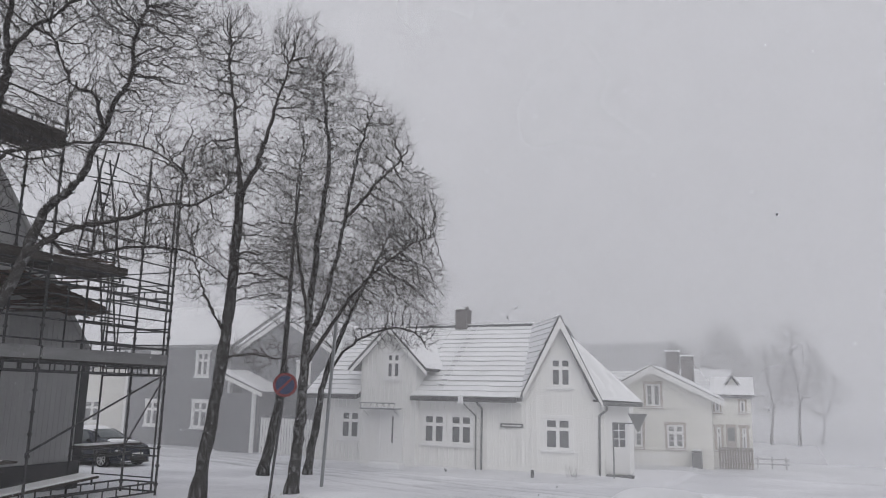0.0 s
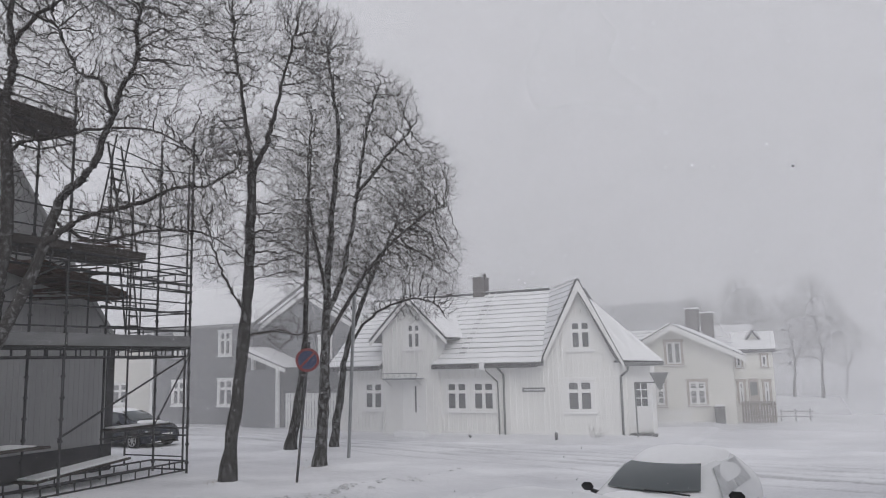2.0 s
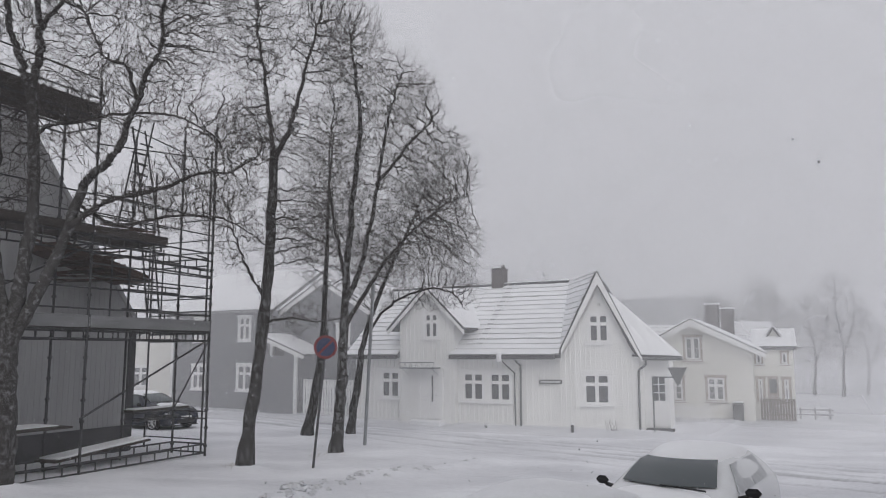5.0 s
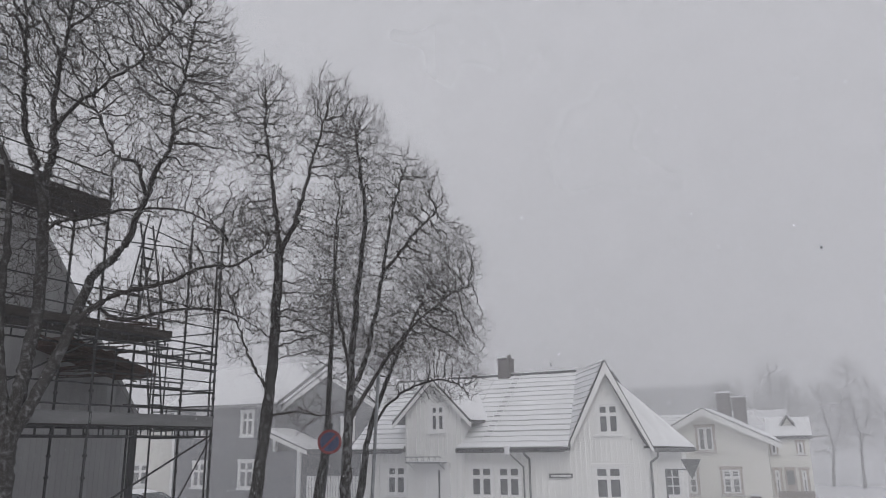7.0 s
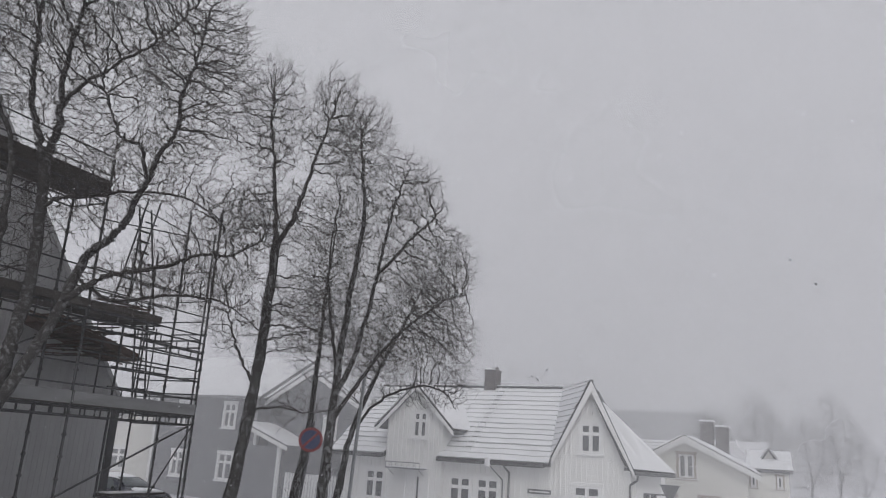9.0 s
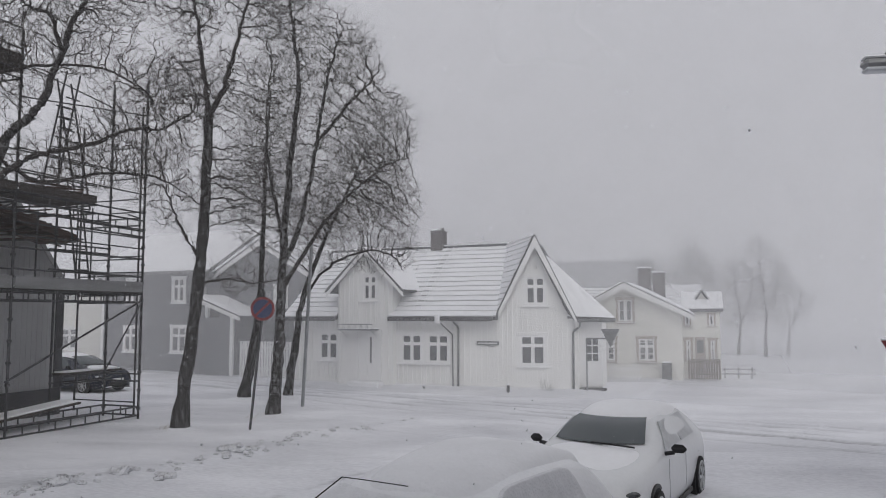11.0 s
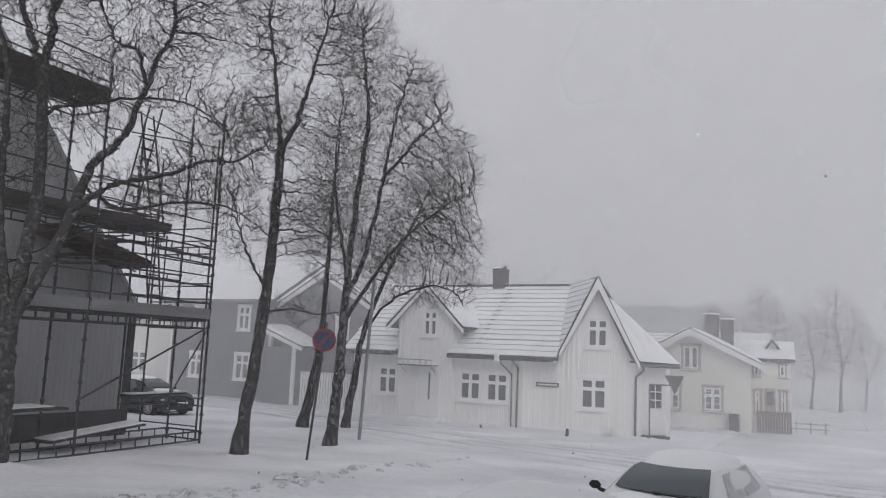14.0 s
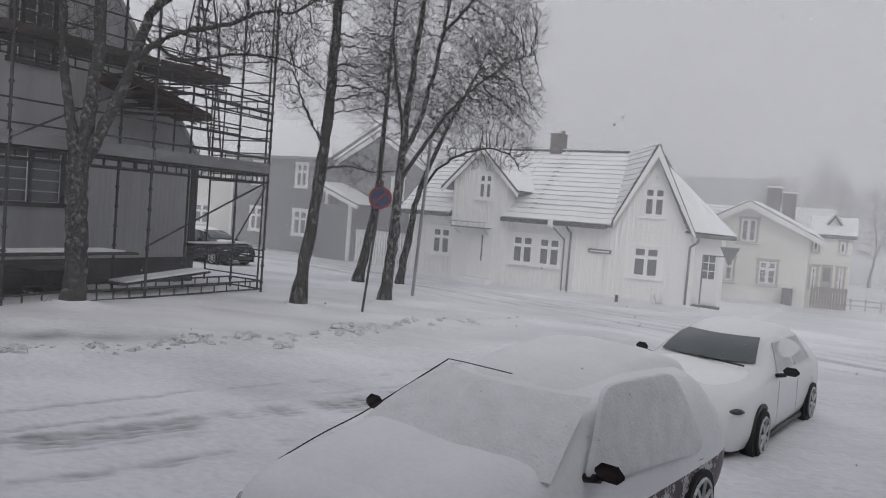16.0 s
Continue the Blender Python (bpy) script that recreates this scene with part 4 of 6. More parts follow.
def tree(stems, blobs, label, seed, bark=BARK, mat=TWIG, group="trees by the street", low=2.6, step=0.11, kill=0.13, tip=0.0055, fuzz=1.0, wild=0.40, dense=2.1, rise=1.3, taper=2.1):
    """stems: (points, first radius, last radius); blobs: (centre, half sizes, number of aims) which the crown fills with twigs."""
    rr, gen = random.Random(seed), np.random.default_rng(seed)
    foot = Vector(stems[0][0][0])
    t = thing("bare_tree", Matrix.Translation(foot), label, "tree", group)
    trunk, limbs, twigs = Wood(), Wood(), Wood()
    seeds = []
    for pts, r0, r1 in stems:
        line = spline(pts, 7)
        n = len(line)
        radii = [r0 + (r1 - r0) * (i / (n - 1)) ** 0.85 for i in range(n)]
        wob = 0.012 if r0 > 0.1 else 0.022
        drawn = [q - foot + Vector((rr.gauss(0, wob), rr.gauss(0, wob), rr.gauss(0, wob * 0.5))) * min(1, i) for i, q in enumerate(line)]
        if pts[0][2] < 0.6:
            radii[0] *= 1.5
            radii[1] *= 1.2
            drawn[0].z -= 0.35
        radii = [r * rr.uniform(0.92, 1.08) for r in radii]
        radii = [r * 1.12 for r in radii]
        (trunk if r0 > 0.075 else limbs).limb(drawn, radii, 10 if r0 > 0.075 else 6)
        seeds += [tuple(q + foot) for q in drawn if q.z + foot.z > low]
    aims = []
    for centre, half, count in blobs:
        count = int(count * dense)
        g = gen.normal(0, 1, (count, 3))
        g *= (gen.random(count) ** (1 / 2.6) / np.linalg.norm(g, axis=1))[:, None]
        aims.append(np.array(centre) + g * np.array(half))
    pos, par = colonise(gen, seeds, np.concatenate(aims), step, 4.5, kill, 110, wild, rise)
    n, s = len(pos), len(seeds)
    heart = Vector(np.mean(np.concatenate(aims), axis=0)) - foot
    load, kids = np.zeros(n), [[] for _ in range(n)]
    for i in range(n - 1, s - 1, -1):
        if load[i] == 0:
            load[i] = tip ** taper
        load[par[i]] += load[i]
        kids[par[i]].append(i)
    rad = np.minimum(load ** (1 / taper), 0.055)
    rad = np.maximum(rad, tip)
    heads = [(i, k) for i in range(s) for k in kids[i]]
    while heads:
        a, b = heads.pop()
        chain = [a, b]
        while kids[chain[-1]]:
            order = sorted(kids[chain[-1]], key=lambda q: -load[q])
            heads += [(chain[-1], q) for q in order[1:]]
            chain.append(order[0])
        pts = [Vector(pos[i]) - foot for i in chain]
        rs = [float(rad[b])] + [float(rad[i]) for i in chain[1:]]
        big = rs[0] > 0.013
        (limbs if big else twigs).limb(pts, rs, 5 if big else 3)
        for _ in range(rr.choice((1, 1, 2))):
            ax = (pts[-1] - pts[-2]).normalized()
            out = (pts[-1] - heart).normalized()
            d = (ax * 0.5 + out * 0.5 + Vector((rr.gauss(0, 0.4), rr.gauss(0, 0.4), rr.gauss(0.2, 0.35)))).normalized()
            e = (d + Vector((rr.gauss(0, 0.3), rr.gauss(0, 0.3), rr.gauss(0.15, 0.3)))).normalized()
            ln = rr.uniform(0.1, 0.26)
            twigs.limb([pts[-1], pts[-1] + d * ln, pts[-1] + d * ln + e * ln], [tip * 0.8, tip * 0.7, tip * 0.5], 3)
        for i in range(1, len(pts)):
            if rs[i] < 0.011 and rr.random() < 0.6 * fuzz:
                ax = (pts[i] - pts[i - 1]).normalized()
                d = (ax * rr.uniform(0.4, 1.1) + Vector((rr.gauss(0, 0.5), rr.gauss(0, 0.5), rr.gauss(0.25, 0.5)))).normalized()
                e = (d + Vector((rr.gauss(0, 0.35), rr.gauss(0, 0.35), rr.gauss(0.3, 0.35)))).normalized()
                ln = rr.uniform(0.07, 0.22)
                twigs.limb([pts[i], pts[i] + d * ln, pts[i] + d * ln + e * ln], [tip * 0.95, tip * 0.85, tip * 0.6], 3)
    trunk.done("trunk", bark, t)
    tagged(limbs.done("limbs", LIMB, t), kind="stuff")
    crown = tagged(twigs.done("crown", mat, t), kind="stuff")
    crown["label"] = "leafless crown of fine dark twigs"
    return t


T1_TRUNK = [(-11.98, 13.7, -0.1), (-11.97, 13.71, 1.26), (-12.02, 13.66, 2.44), (-12.01, 13.67, 3.05)]
tree([(T1_TRUNK, 0.22, 0.19),
      ([(-12.02, 13.66, 2.9), (-12.11, 13.6, 3.45), (-12.33, 13.55, 4.65), (-12.4, 13.45, 5.9), (-12.3, 13.3, 7.4), (-12.57, 13.3, 8.76), (-13.4, 13.3, 10.21), (-14.0, 13.3, 12.3)], 0.12, 0.025),
      ([(-12.0, 13.7, 2.9), (-11.92, 13.78, 3.9), (-11.87, 13.8, 4.5), (-11.75, 13.8, 5.55), (-11.84, 13.8, 7.04), (-11.99, 13.8, 8.4)], 0.14, 0.10),
      ([(-12.02, 13.8, 8.2), (-12.05, 13.5, 8.92), (-12.4, 13.5, 9.76), (-12.57, 13.5, 10.9), (-12.71, 13.5, 12.23), (-13.16, 13.5, 14.13)], 0.085, 0.02),
      ([(-12.02, 13.8, 8.2), (-11.84, 13.8, 9.29), (-11.98, 13.8, 10.27), (-11.92, 13.8, 11.41), (-11.82, 13.8, 12.29), (-11.79, 13.8, 13.81)], 0.09, 0.02),
      ([(-11.9, 13.8, 9.7), (-11.63, 14.0, 10.33), (-10.83, 14.2, 11.06), (-10.14, 14.4, 11.67), (-9.67, 14.5, 12.26), (-9.2, 14.6, 13.02)], 0.05, 0.015),
      ([(-11.97, 13.72, 2.9), (-11.6, 13.9, 3.84), (-11.24, 14.1, 4.91), (-10.93, 14.2, 6.07), (-10.7, 14.2, 6.46), (-10.32, 14.2, 6.73), (-9.98, 14.2, 7.18), (-9.83, 14.2, 7.66), (-9.62, 14.2, 8.14), (-9.49, 14.2, 8.69), (-9.19, 14.2, 9.2), (-9.14, 14.2, 10.16), (-8.94, 14.2, 10.98), (-8.82, 14.2, 12.12)], 0.12, 0.02),
      ([(-9.74, 14.3, 8.1), (-9.86, 14.0, 8.78), (-10.3, 13.9, 8.98), (-10.59, 13.8, 9.58), (-10.89, 13.7, 10.25)], 0.045, 0.012),
      ([(-11.1, 14.1, 5.3), (-10.48, 14.2, 5.78), (-10.03, 14.5, 6.03), (-9.28, 14.8, 6.26), (-8.65, 15.1, 6.62), (-7.94, 15.3, 6.66), (-7.37, 15.5, 7.14)], 0.07, 0.015),
      ([(-10.97, 14.2, 5.85), (-10.23, 14.5, 5.41), (-9.22, 14.8, 5.61), (-8.22, 15.2, 5.63), (-7.54, 15.5, 5.27)], 0.045, 0.012),
      ([(-11.98, 13.8, 7.1), (-11.6, 13.9, 7.54), (-11.14, 14.2, 7.69), (-10.38, 14.5, 7.9), (-9.44, 14.8, 7.95), (-8.69, 15.0, 7.69), (-8.14, 15.1, 7.15)], 0.045, 0.012)],
     [((-8.9, 14.2, 10.55), (1.25, 1.3, 2.5), 1000), ((-11.83, 13.6, 11.88), (2.5, 2.0, 3.0), 1700), ((-7.88, 14.6, 7.13), (1.35, 1.1, 1.25), 240),
      ((-14.75, 13.2, 11.44), (2.1, 1.8, 3.4), 600), ((-9.5, 14.6, 5.8), (1.9, 0.9, 0.7), 220), ((-10.43, 14.0, 14.05), (1.8, 1.7, 1.6), 350), ((-9.89, 14.2, 8.49), (1.2, 1.0, 1.0), 260), ((-11.4, 14.0, 8.1), (1.9, 1.1, 1.4), 420), ((-12.6, 13.6, 6.6), (1.5, 1.0, 1.6), 200), ((-8.7, 14.9, 6.3), (1.6, 0.9, 0.9), 200)],
     "tall bare birch with several forked dark stems", 11, bark=BIRCH, low=4.9, dense=2.7)
tree([([(-8.57, 17.62, 0.0), (-8.34, 17.7, 2.4), (-8.18, 17.75, 4.2), (-8.12, 17.75, 5.9), (-8.08, 17.75, 7.67)], 0.155, 0.10),
      ([(-8.08, 17.75, 7.5), (-8.23, 17.75, 8.76), (-8.45, 17.75, 10.04), (-8.65, 17.75, 11.38), (-8.68, 17.75, 12.5)], 0.07, 0.012),
      ([(-8.09, 17.75, 7.5), (-7.7, 17.9, 8.53), (-7.42, 17.9, 9.68), (-7.06, 17.9, 10.94), (-6.85, 17.9, 12.0)], 0.074, 0.012),
      ([(-8.17, 17.75, 4.0), (-8.52, 17.7, 4.48), (-8.91, 17.7, 5.2), (-9.14, 17.7, 5.94)], 0.045, 0.015),
      ([(-8.3, 17.75, 3.4), (-7.64, 18.0, 3.51), (-6.82, 18.0, 3.42), (-6.17, 18.0, 3.54)], 0.03, 0.01)],
     [((-8.63, 17.75, 11.04), (1.0, 1.0, 1.95), 560), ((-6.9, 17.9, 10.92), (0.88, 0.9, 1.7), 460), ((-8.05, 17.8, 8.29), (1.4, 1.4, 1.2), 320),
      ((-9.06, 17.7, 5.93), (1.0, 1.0, 1.2), 160), ((-7.38, 17.9, 5.88), (1.1, 1.1, 1.2), 200), ((-9.17, 17.8, 8.38), (0.75, 0.75, 0.9), 70), ((-7.2, 17.9, 3.5), (1.3, 0.6, 0.5), 50)],
     "slender bare tree with a single straight trunk forking high up", 12, low=3.2)
tree([([(-7.34, 20.74, -0.2), (-7.23, 20.78, 1.6), (-7.19, 20.8, 3.14), (-7.12, 20.8, 5.03), (-6.98, 20.8, 7.0), (-6.78, 20.8, 9.4), (-7.05, 20.8, 11.6), (-7.2, 20.8, 12.7)], 0.17, 0.012),
      ([(-7.16, 20.8, 4.0), (-6.68, 20.9, 5.35), (-6.32, 20.9, 6.98), (-6.02, 20.9, 9.02), (-5.67, 20.9, 10.41), (-5.46, 20.9, 11.0)], 0.08, 0.012),
      ([(-7.18, 20.8, 3.3), (-6.37, 20.9, 4.69), (-5.67, 20.9, 5.63), (-5.0, 20.9, 6.25), (-4.17, 20.9, 6.86), (-3.6, 20.9, 7.06)], 0.065, 0.012),
      ([(-6.3, 20.95, 7.5), (-5.38, 21.1, 8.67), (-4.68, 21.1, 9.4), (-4.4, 21.1, 9.9)], 0.05, 0.012),
      ([(-7.12, 20.8, 4.6), (-7.45, 20.6, 6.32), (-7.66, 20.6, 8.18), (-7.52, 20.6, 9.93)], 0.06, 0.012)],
     [((-6.98, 20.8, 11.04), (1.07, 1.1, 2.25), 620), ((-5.58, 20.9, 9.51), (1.35, 1.3, 1.85), 720), ((-4.57, 20.9, 7.71), (1.31, 1.3, 1.55), 680),
      ((-6.85, 20.8, 7.49), (1.58, 1.5, 1.82), 480), ((-3.88, 21.0, 5.73), (0.75, 0.8, 0.96), 200), ((-5.67, 20.9, 5.79), (1.78, 1.3, 1.13), 420)],
     "bushy bare tree leaning over the snowy verge", 13, low=3.6)
tree([([(-10.02, 25.29, -0.3), (-9.69, 25.4, 1.8), (-9.55, 25.4, 3.27), (-9.46, 25.4, 5.58), (-9.42, 25.4, 8.42), (-9.26, 25.4, 10.5)], 0.17, 0.02)],
     [((-9.5, 25.4, 7.19), (1.7, 1.5, 2.5), 600), ((-9.25, 25.4, 10.3), (1.1, 1.1, 1.8), 240)],
     "bare tree with a leaning trunk near the road sign", 14, low=4.2)
tree([([(-8.73, 26.08, -0.3), (-8.45, 26.2, 1.9), (-8.27, 26.3, 3.26), (-7.56, 26.3, 5.2), (-6.72, 26.3, 6.99), (-6.08, 26.3, 8.41)], 0.14, 0.02),
      ([(-8.27, 26.3, 3.2), (-7.43, 26.5, 4.33), (-6.18, 26.6, 4.89), (-5.16, 26.6, 4.76), (-4.67, 26.6, 4.16)], 0.055, 0.012)],
     [((-6.13, 26.5, 7.2), (1.64, 1.5, 1.84), 480), ((-5.58, 26.7, 4.9), (1.5, 0.9, 0.9), 240), ((-7.77, 26.3, 5.61), (1.62, 1.2, 1.42), 380)],
     "bare tree with a slanting trunk and low drooping limb", 15, low=3.4)
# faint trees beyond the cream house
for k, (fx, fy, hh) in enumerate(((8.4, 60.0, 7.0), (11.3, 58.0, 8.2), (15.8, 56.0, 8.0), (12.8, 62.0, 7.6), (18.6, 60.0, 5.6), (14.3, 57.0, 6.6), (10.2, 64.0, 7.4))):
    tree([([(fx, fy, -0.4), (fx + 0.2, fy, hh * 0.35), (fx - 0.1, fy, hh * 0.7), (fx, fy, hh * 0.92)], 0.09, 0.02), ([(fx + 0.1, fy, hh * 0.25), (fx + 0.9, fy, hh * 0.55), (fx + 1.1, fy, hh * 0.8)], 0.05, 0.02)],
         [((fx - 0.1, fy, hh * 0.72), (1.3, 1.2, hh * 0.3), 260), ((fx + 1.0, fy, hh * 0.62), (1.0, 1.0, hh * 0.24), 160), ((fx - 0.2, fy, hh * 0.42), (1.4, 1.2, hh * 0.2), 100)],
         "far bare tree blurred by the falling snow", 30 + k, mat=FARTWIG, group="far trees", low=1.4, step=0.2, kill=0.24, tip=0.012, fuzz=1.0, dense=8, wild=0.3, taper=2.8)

# ---- boarded house in scaffolding ----
SC_TURN = math.degrees(math.atan2(-0.97, -0.24))
SC = pose(-11.1, 20.1, -0.2, 0, 0, SC_TURN)  # x along the front away from its far end, y towards the street
WY = -2.8
bh = thing("boarded_house", SC, "grey boarded house with steep gable behind scaffolding", "house")
WINDOWS = ((4.42, 2.2, 2.5, 1.4), (4.83, 5.68, 1.25, 1.55), (8.2, 2.2, 2.0, 1.4))
holed_wall(bh, [(0.0, 3.9), (7.6, 13.6), (15.0, 4.0)], [(x + 0.02, x + w - 0.02, z + 0.02, z + h - 0.02) for x, z, w, h in WINDOWS], WY - 0.2, WY, PANEL, z0=0.75, name="gable_wall")
part("plinth", boxes(((-0.03, WY - 9, -0.6), (15, WY + 0.04, 0.75))), PLINTH, bh)
part("corner_board", boxes(((-0.05, WY - 0.05, 0.76), (0.22, WY + 0.03, 3.9))), PLINTH, bh)
part("end_wall", boxes(((0.0, WY - 9, 0.75), (0.2, WY - 0.2, 3.9))), PANEL, bh)
part("roof", slab([(-0.15, WY + 0.06, 3.75), (-0.15, WY - 9, 3.75), (7.6, WY - 9, 13.75), (7.6, WY + 0.06, 13.75)], 0.12), PANEL, bh)
bm = bmesh.new()
x = 0.3
while x < 9.5:
    if any(wx - 0.05 < x < wx + ww + 0.05 for wx, wz, ww, wh in WINDOWS):
        x += 0.17
        continue
    box(bm, (x - 0.02, WY, 0.76), (x + 0.02, WY + 0.009, 3.85 + min(x, 15 - x) * 1.25))
    x += 0.17
tagged(part("cover_strips", bm, PANEL, bh), kind="stuff")


def wall_window(x, z, w, h):
    bm = boxes(((0, 0, 0), (0.12, 0.05, h)), ((w - 0.12, 0, 0), (w, 0.05, h)), ((0, 0, h), (w, 0.06, h + 0.14)), ((-0.05, 0, -0.12), (w + 0.05, 0.09, 0)),
               ((w * 0.36, 0, 0), (w * 0.36 + 0.1, 0.05, h)), ((w * 0.70, 0, 0), (w * 0.70 + 0.1, 0.05, h)))
    win = part("window", bm, PLINTH, bh)
    win.location = (x, WY, z)
    for a, b in ((0.12, w * 0.36), (w * 0.36 + 0.1, w * 0.70), (w * 0.70 + 0.1, w - 0.12)):
        p = part("pane", boxes(((a, -0.06, 0.0), (b, -0.05, h))), PANE, win)
        bars = bmesh.new()
        for j in range(1, 5):
            box(bars, (a, -0.049, h * j / 5 - 0.012), (b, -0.03, h * j / 5 + 0.012))
        part("blind_slats", bars, PANEL, p)


for spec in WINDOWS:
    wall_window(*spec)

sf = thing("scaffold", SC, "dark steel tube scaffold with plank decks dusted with snow", "scaffold")
BAYS = [-0.15, 4.0, 7.6, 11.0]
LEVELS = [3.42, 5.72, 8.65]
ROWY = [0.0, -1.25]
for bx in BAYS:
    for yy in ROWY:
        top = 9.6 if bx < 5 else 10.2
        part("standard", rod((bx, yy, -0.25), (bx, yy, top), 0.033, seg=8), SCAF, sf)
        cl = bmesh.new()
        z = 0.25
        while z < top:
            tube(cl, (bx, yy, z - 0.03), (bx, yy, z + 0.03), 0.058, seg=8)
            z += 0.5
        tagged(part("rosettes", cl, SCAF, sf), kind="stuff")
        part("base_plate", boxes(((bx - 0.08, yy - 0.08, -0.25), (bx + 0.08, yy + 0.08, -0.235))), SCAF, sf)


def ladder_beam(a, b, drop=0.22):
    a, b = Vector(a), Vector(b)
    bm = rod(a, b, 0.024, seg=6)
    dn = Vector((0, 0, -drop))
    tube(bm, a + dn, b + dn, 0.024, seg=6)
    n = max(2, int((b - a).length / 0.42))
    for k in range(1, n):
        p = a.lerp(b, k / n)
        tube(bm, p, p + dn, 0.02, seg=5)
    return part("ladder_beam", bm, SCAF, sf)


ENDS = {3.42: -0.15, 5.72: 1.6, 8.65: 3.9}  # where the planks of each deck begin
for lv in LEVELS:
    runs = [max(ENDS[lv], bx) for bx in BAYS if bx > ENDS[lv] - 3.4]
    runs = sorted(set(runs))
    for yy in ROWY:
        for a, b in zip(runs[:-1], runs[1:]):
            ladder_beam((a, yy, lv), (b, yy, lv))
            for g in (0.5, 1.0):
                if yy == 0.0:
                    part("guard_rail", rod((a, yy, lv + g), (b, yy, lv + g), 0.02, seg=6), SCAF, sf)
    for bx in runs:
        ladder_beam((bx, ROWY[0], lv), (bx, ROWY[1], lv))
    for k in range(4):
        y0 = -1.2 + k * 0.30
        for a, b in zip(runs[:-1], runs[1:]):
            part("deck_plank", boxes(((a + 0.03, y0, lv + 0.03), (b - 0.03, y0 + 0.285, lv + 0.085)), bevel=0.006), PLANK, sf)
    for a, b in zip(runs[:-1], runs[1:]):
        part("toe_board", boxes(((a + 0.04, 0.035, lv + 0.05), (b - 0.04, 0.06, lv + (0.34 if lv < 4 else 0.24 if lv < 7 else 0.34)))), TOE if lv < 4 else PLANK, sf)
        part("deck_snow", boxes(((a + 0.04, -1.15, lv + 0.087), (b - 0.04, -0.05, lv + 0.13)), bevel=0.02), SNOW, sf)
# open rails at the free end above the first deck
for z, r in ((3.9, 0.022), (4.4, 0.022), (4.7, 0.018), (5.0, 0.02), (5.25, 0.018), (5.5, 0.024), (5.72, 0.022), (6.25, 0.018), (6.75, 0.018)):
    part("guard_rail", rod((-0.15, 0.0, z), (4.0, 0.0, z + 0.03), r, seg=6), SCAF, sf)
ladder_beam((-0.15, -1.25, 5.72), (1.6, -1.25, 5.72))
ladder_beam((-0.15, -1.25, 4.75), (1.9, -1.25, 4.75), 0.16)
ladder_beam((-0.15, -1.25, 4.05), (1.9, -1.25, 4.05), 0.5)
ladder_beam((-0.15, 0.0, 5.2), (2.2, 0.0, 5.25), 0.16)
for xx in (0.5, 1.0, 2.3):
    part("standard", rod((xx, -1.25, 3.45), (xx, -1.25, 5.4 + 0.9 * (xx % 0.7)), 0.022, seg=6), SCAF, sf)
for z in (4.0, 4.45, 5.72, 6.7, 7.6):
    part("guard_rail", rod((-0.15, 0.0, z + 0.05), (-0.15, -1.25, z + 0.05), 0.02, seg=6), SCAF, sf)
part("guard_rail", rod((4.0, 0.0, 8.0), (-0.15, 0.0, 8.55), 0.017, seg=5), SCAF, sf)
part("guard_rail", rod((4.0, -1.25, 9.4), (-0.15, -1.25, 8.9), 0.017, seg=5), SCAF, sf)
for a, b in zip(BAYS[:-1], BAYS[1:]):
    for yy in ROWY:
        ladder_beam((a, yy, 0.30), (b, yy, 0.30), 0.24)
ladder_beam((-0.15, -1.25, 0.30), (-0.15, 0.0, 0.30), 0.24)
ladder_beam((1.3, -1.25, 1.2), (-0.15, -1.25, 1.2), 0.2)
ladder_beam((-0.15, -1.25, 1.2), (-0.15, 0.0, 1.2), 0.2)
ladder_beam((1.3, -1.75, 1.2), (-0.9, -1.75, 1.2), 0.2)
part("low_deck", boxes(((-0.85, -1.72, 1.23), (1.3, -1.28, 1.28))), PLANK, sf)
part("low_deck_snow", boxes(((-0.8, -1.7, 1.282), (1.2, -1.3, 1.32)), bevel=0.015), SNOW, sf)
part("brace", rod((4.1, 0.05, 1.32), (-0.05, 0.05, 3.22), 0.028, seg=6), SCAF, sf)
part("brace", rod((-0.15, -1.25, 1.25), (-0.15, 0.0, 3.2), 0.022, seg=6), SCAF, sf)
part("brace", rod((7.6, 0.05, 3.6), (4.0, 0.05, 5.5), 0.022, seg=6), SCAF, sf)
# return bay round the corner of the house
for xx, yy, top in ((-0.95, -0.9, 9.1), (-0.95, -3.2, 8.6), (1.7, -1.25, 8.9)):
    part("standard", rod((xx, yy, -0.3), (xx, yy, top), 0.03, seg=8), SCAF, sf)
ladder_beam((-0.95, -0.9, 3.42), (-0.95, -3.2, 3.42))
ladder_beam((-0.95, -0.9, 5.72), (-0.95, -3.2, 5.72))
for z in (0.3, 4.0, 4.5, 6.3):
    part("guard_rail", rod((-0.95, -0.9, z), (-0.95, -3.2, z), 0.02, seg=6), SCAF, sf)
for z in (3.42, 5.72, 7.0):
    part("guard_rail", rod((-0.95, -0.9, z), (-0.15, -0.6, z), 0.02, seg=6), SCAF, sf)
part("deck_plank", boxes(((-0.92, -3.2, 3.45), (-0.2, -1.3, 3.505))), PLANK, sf)
rr_eave = random.Random(33)
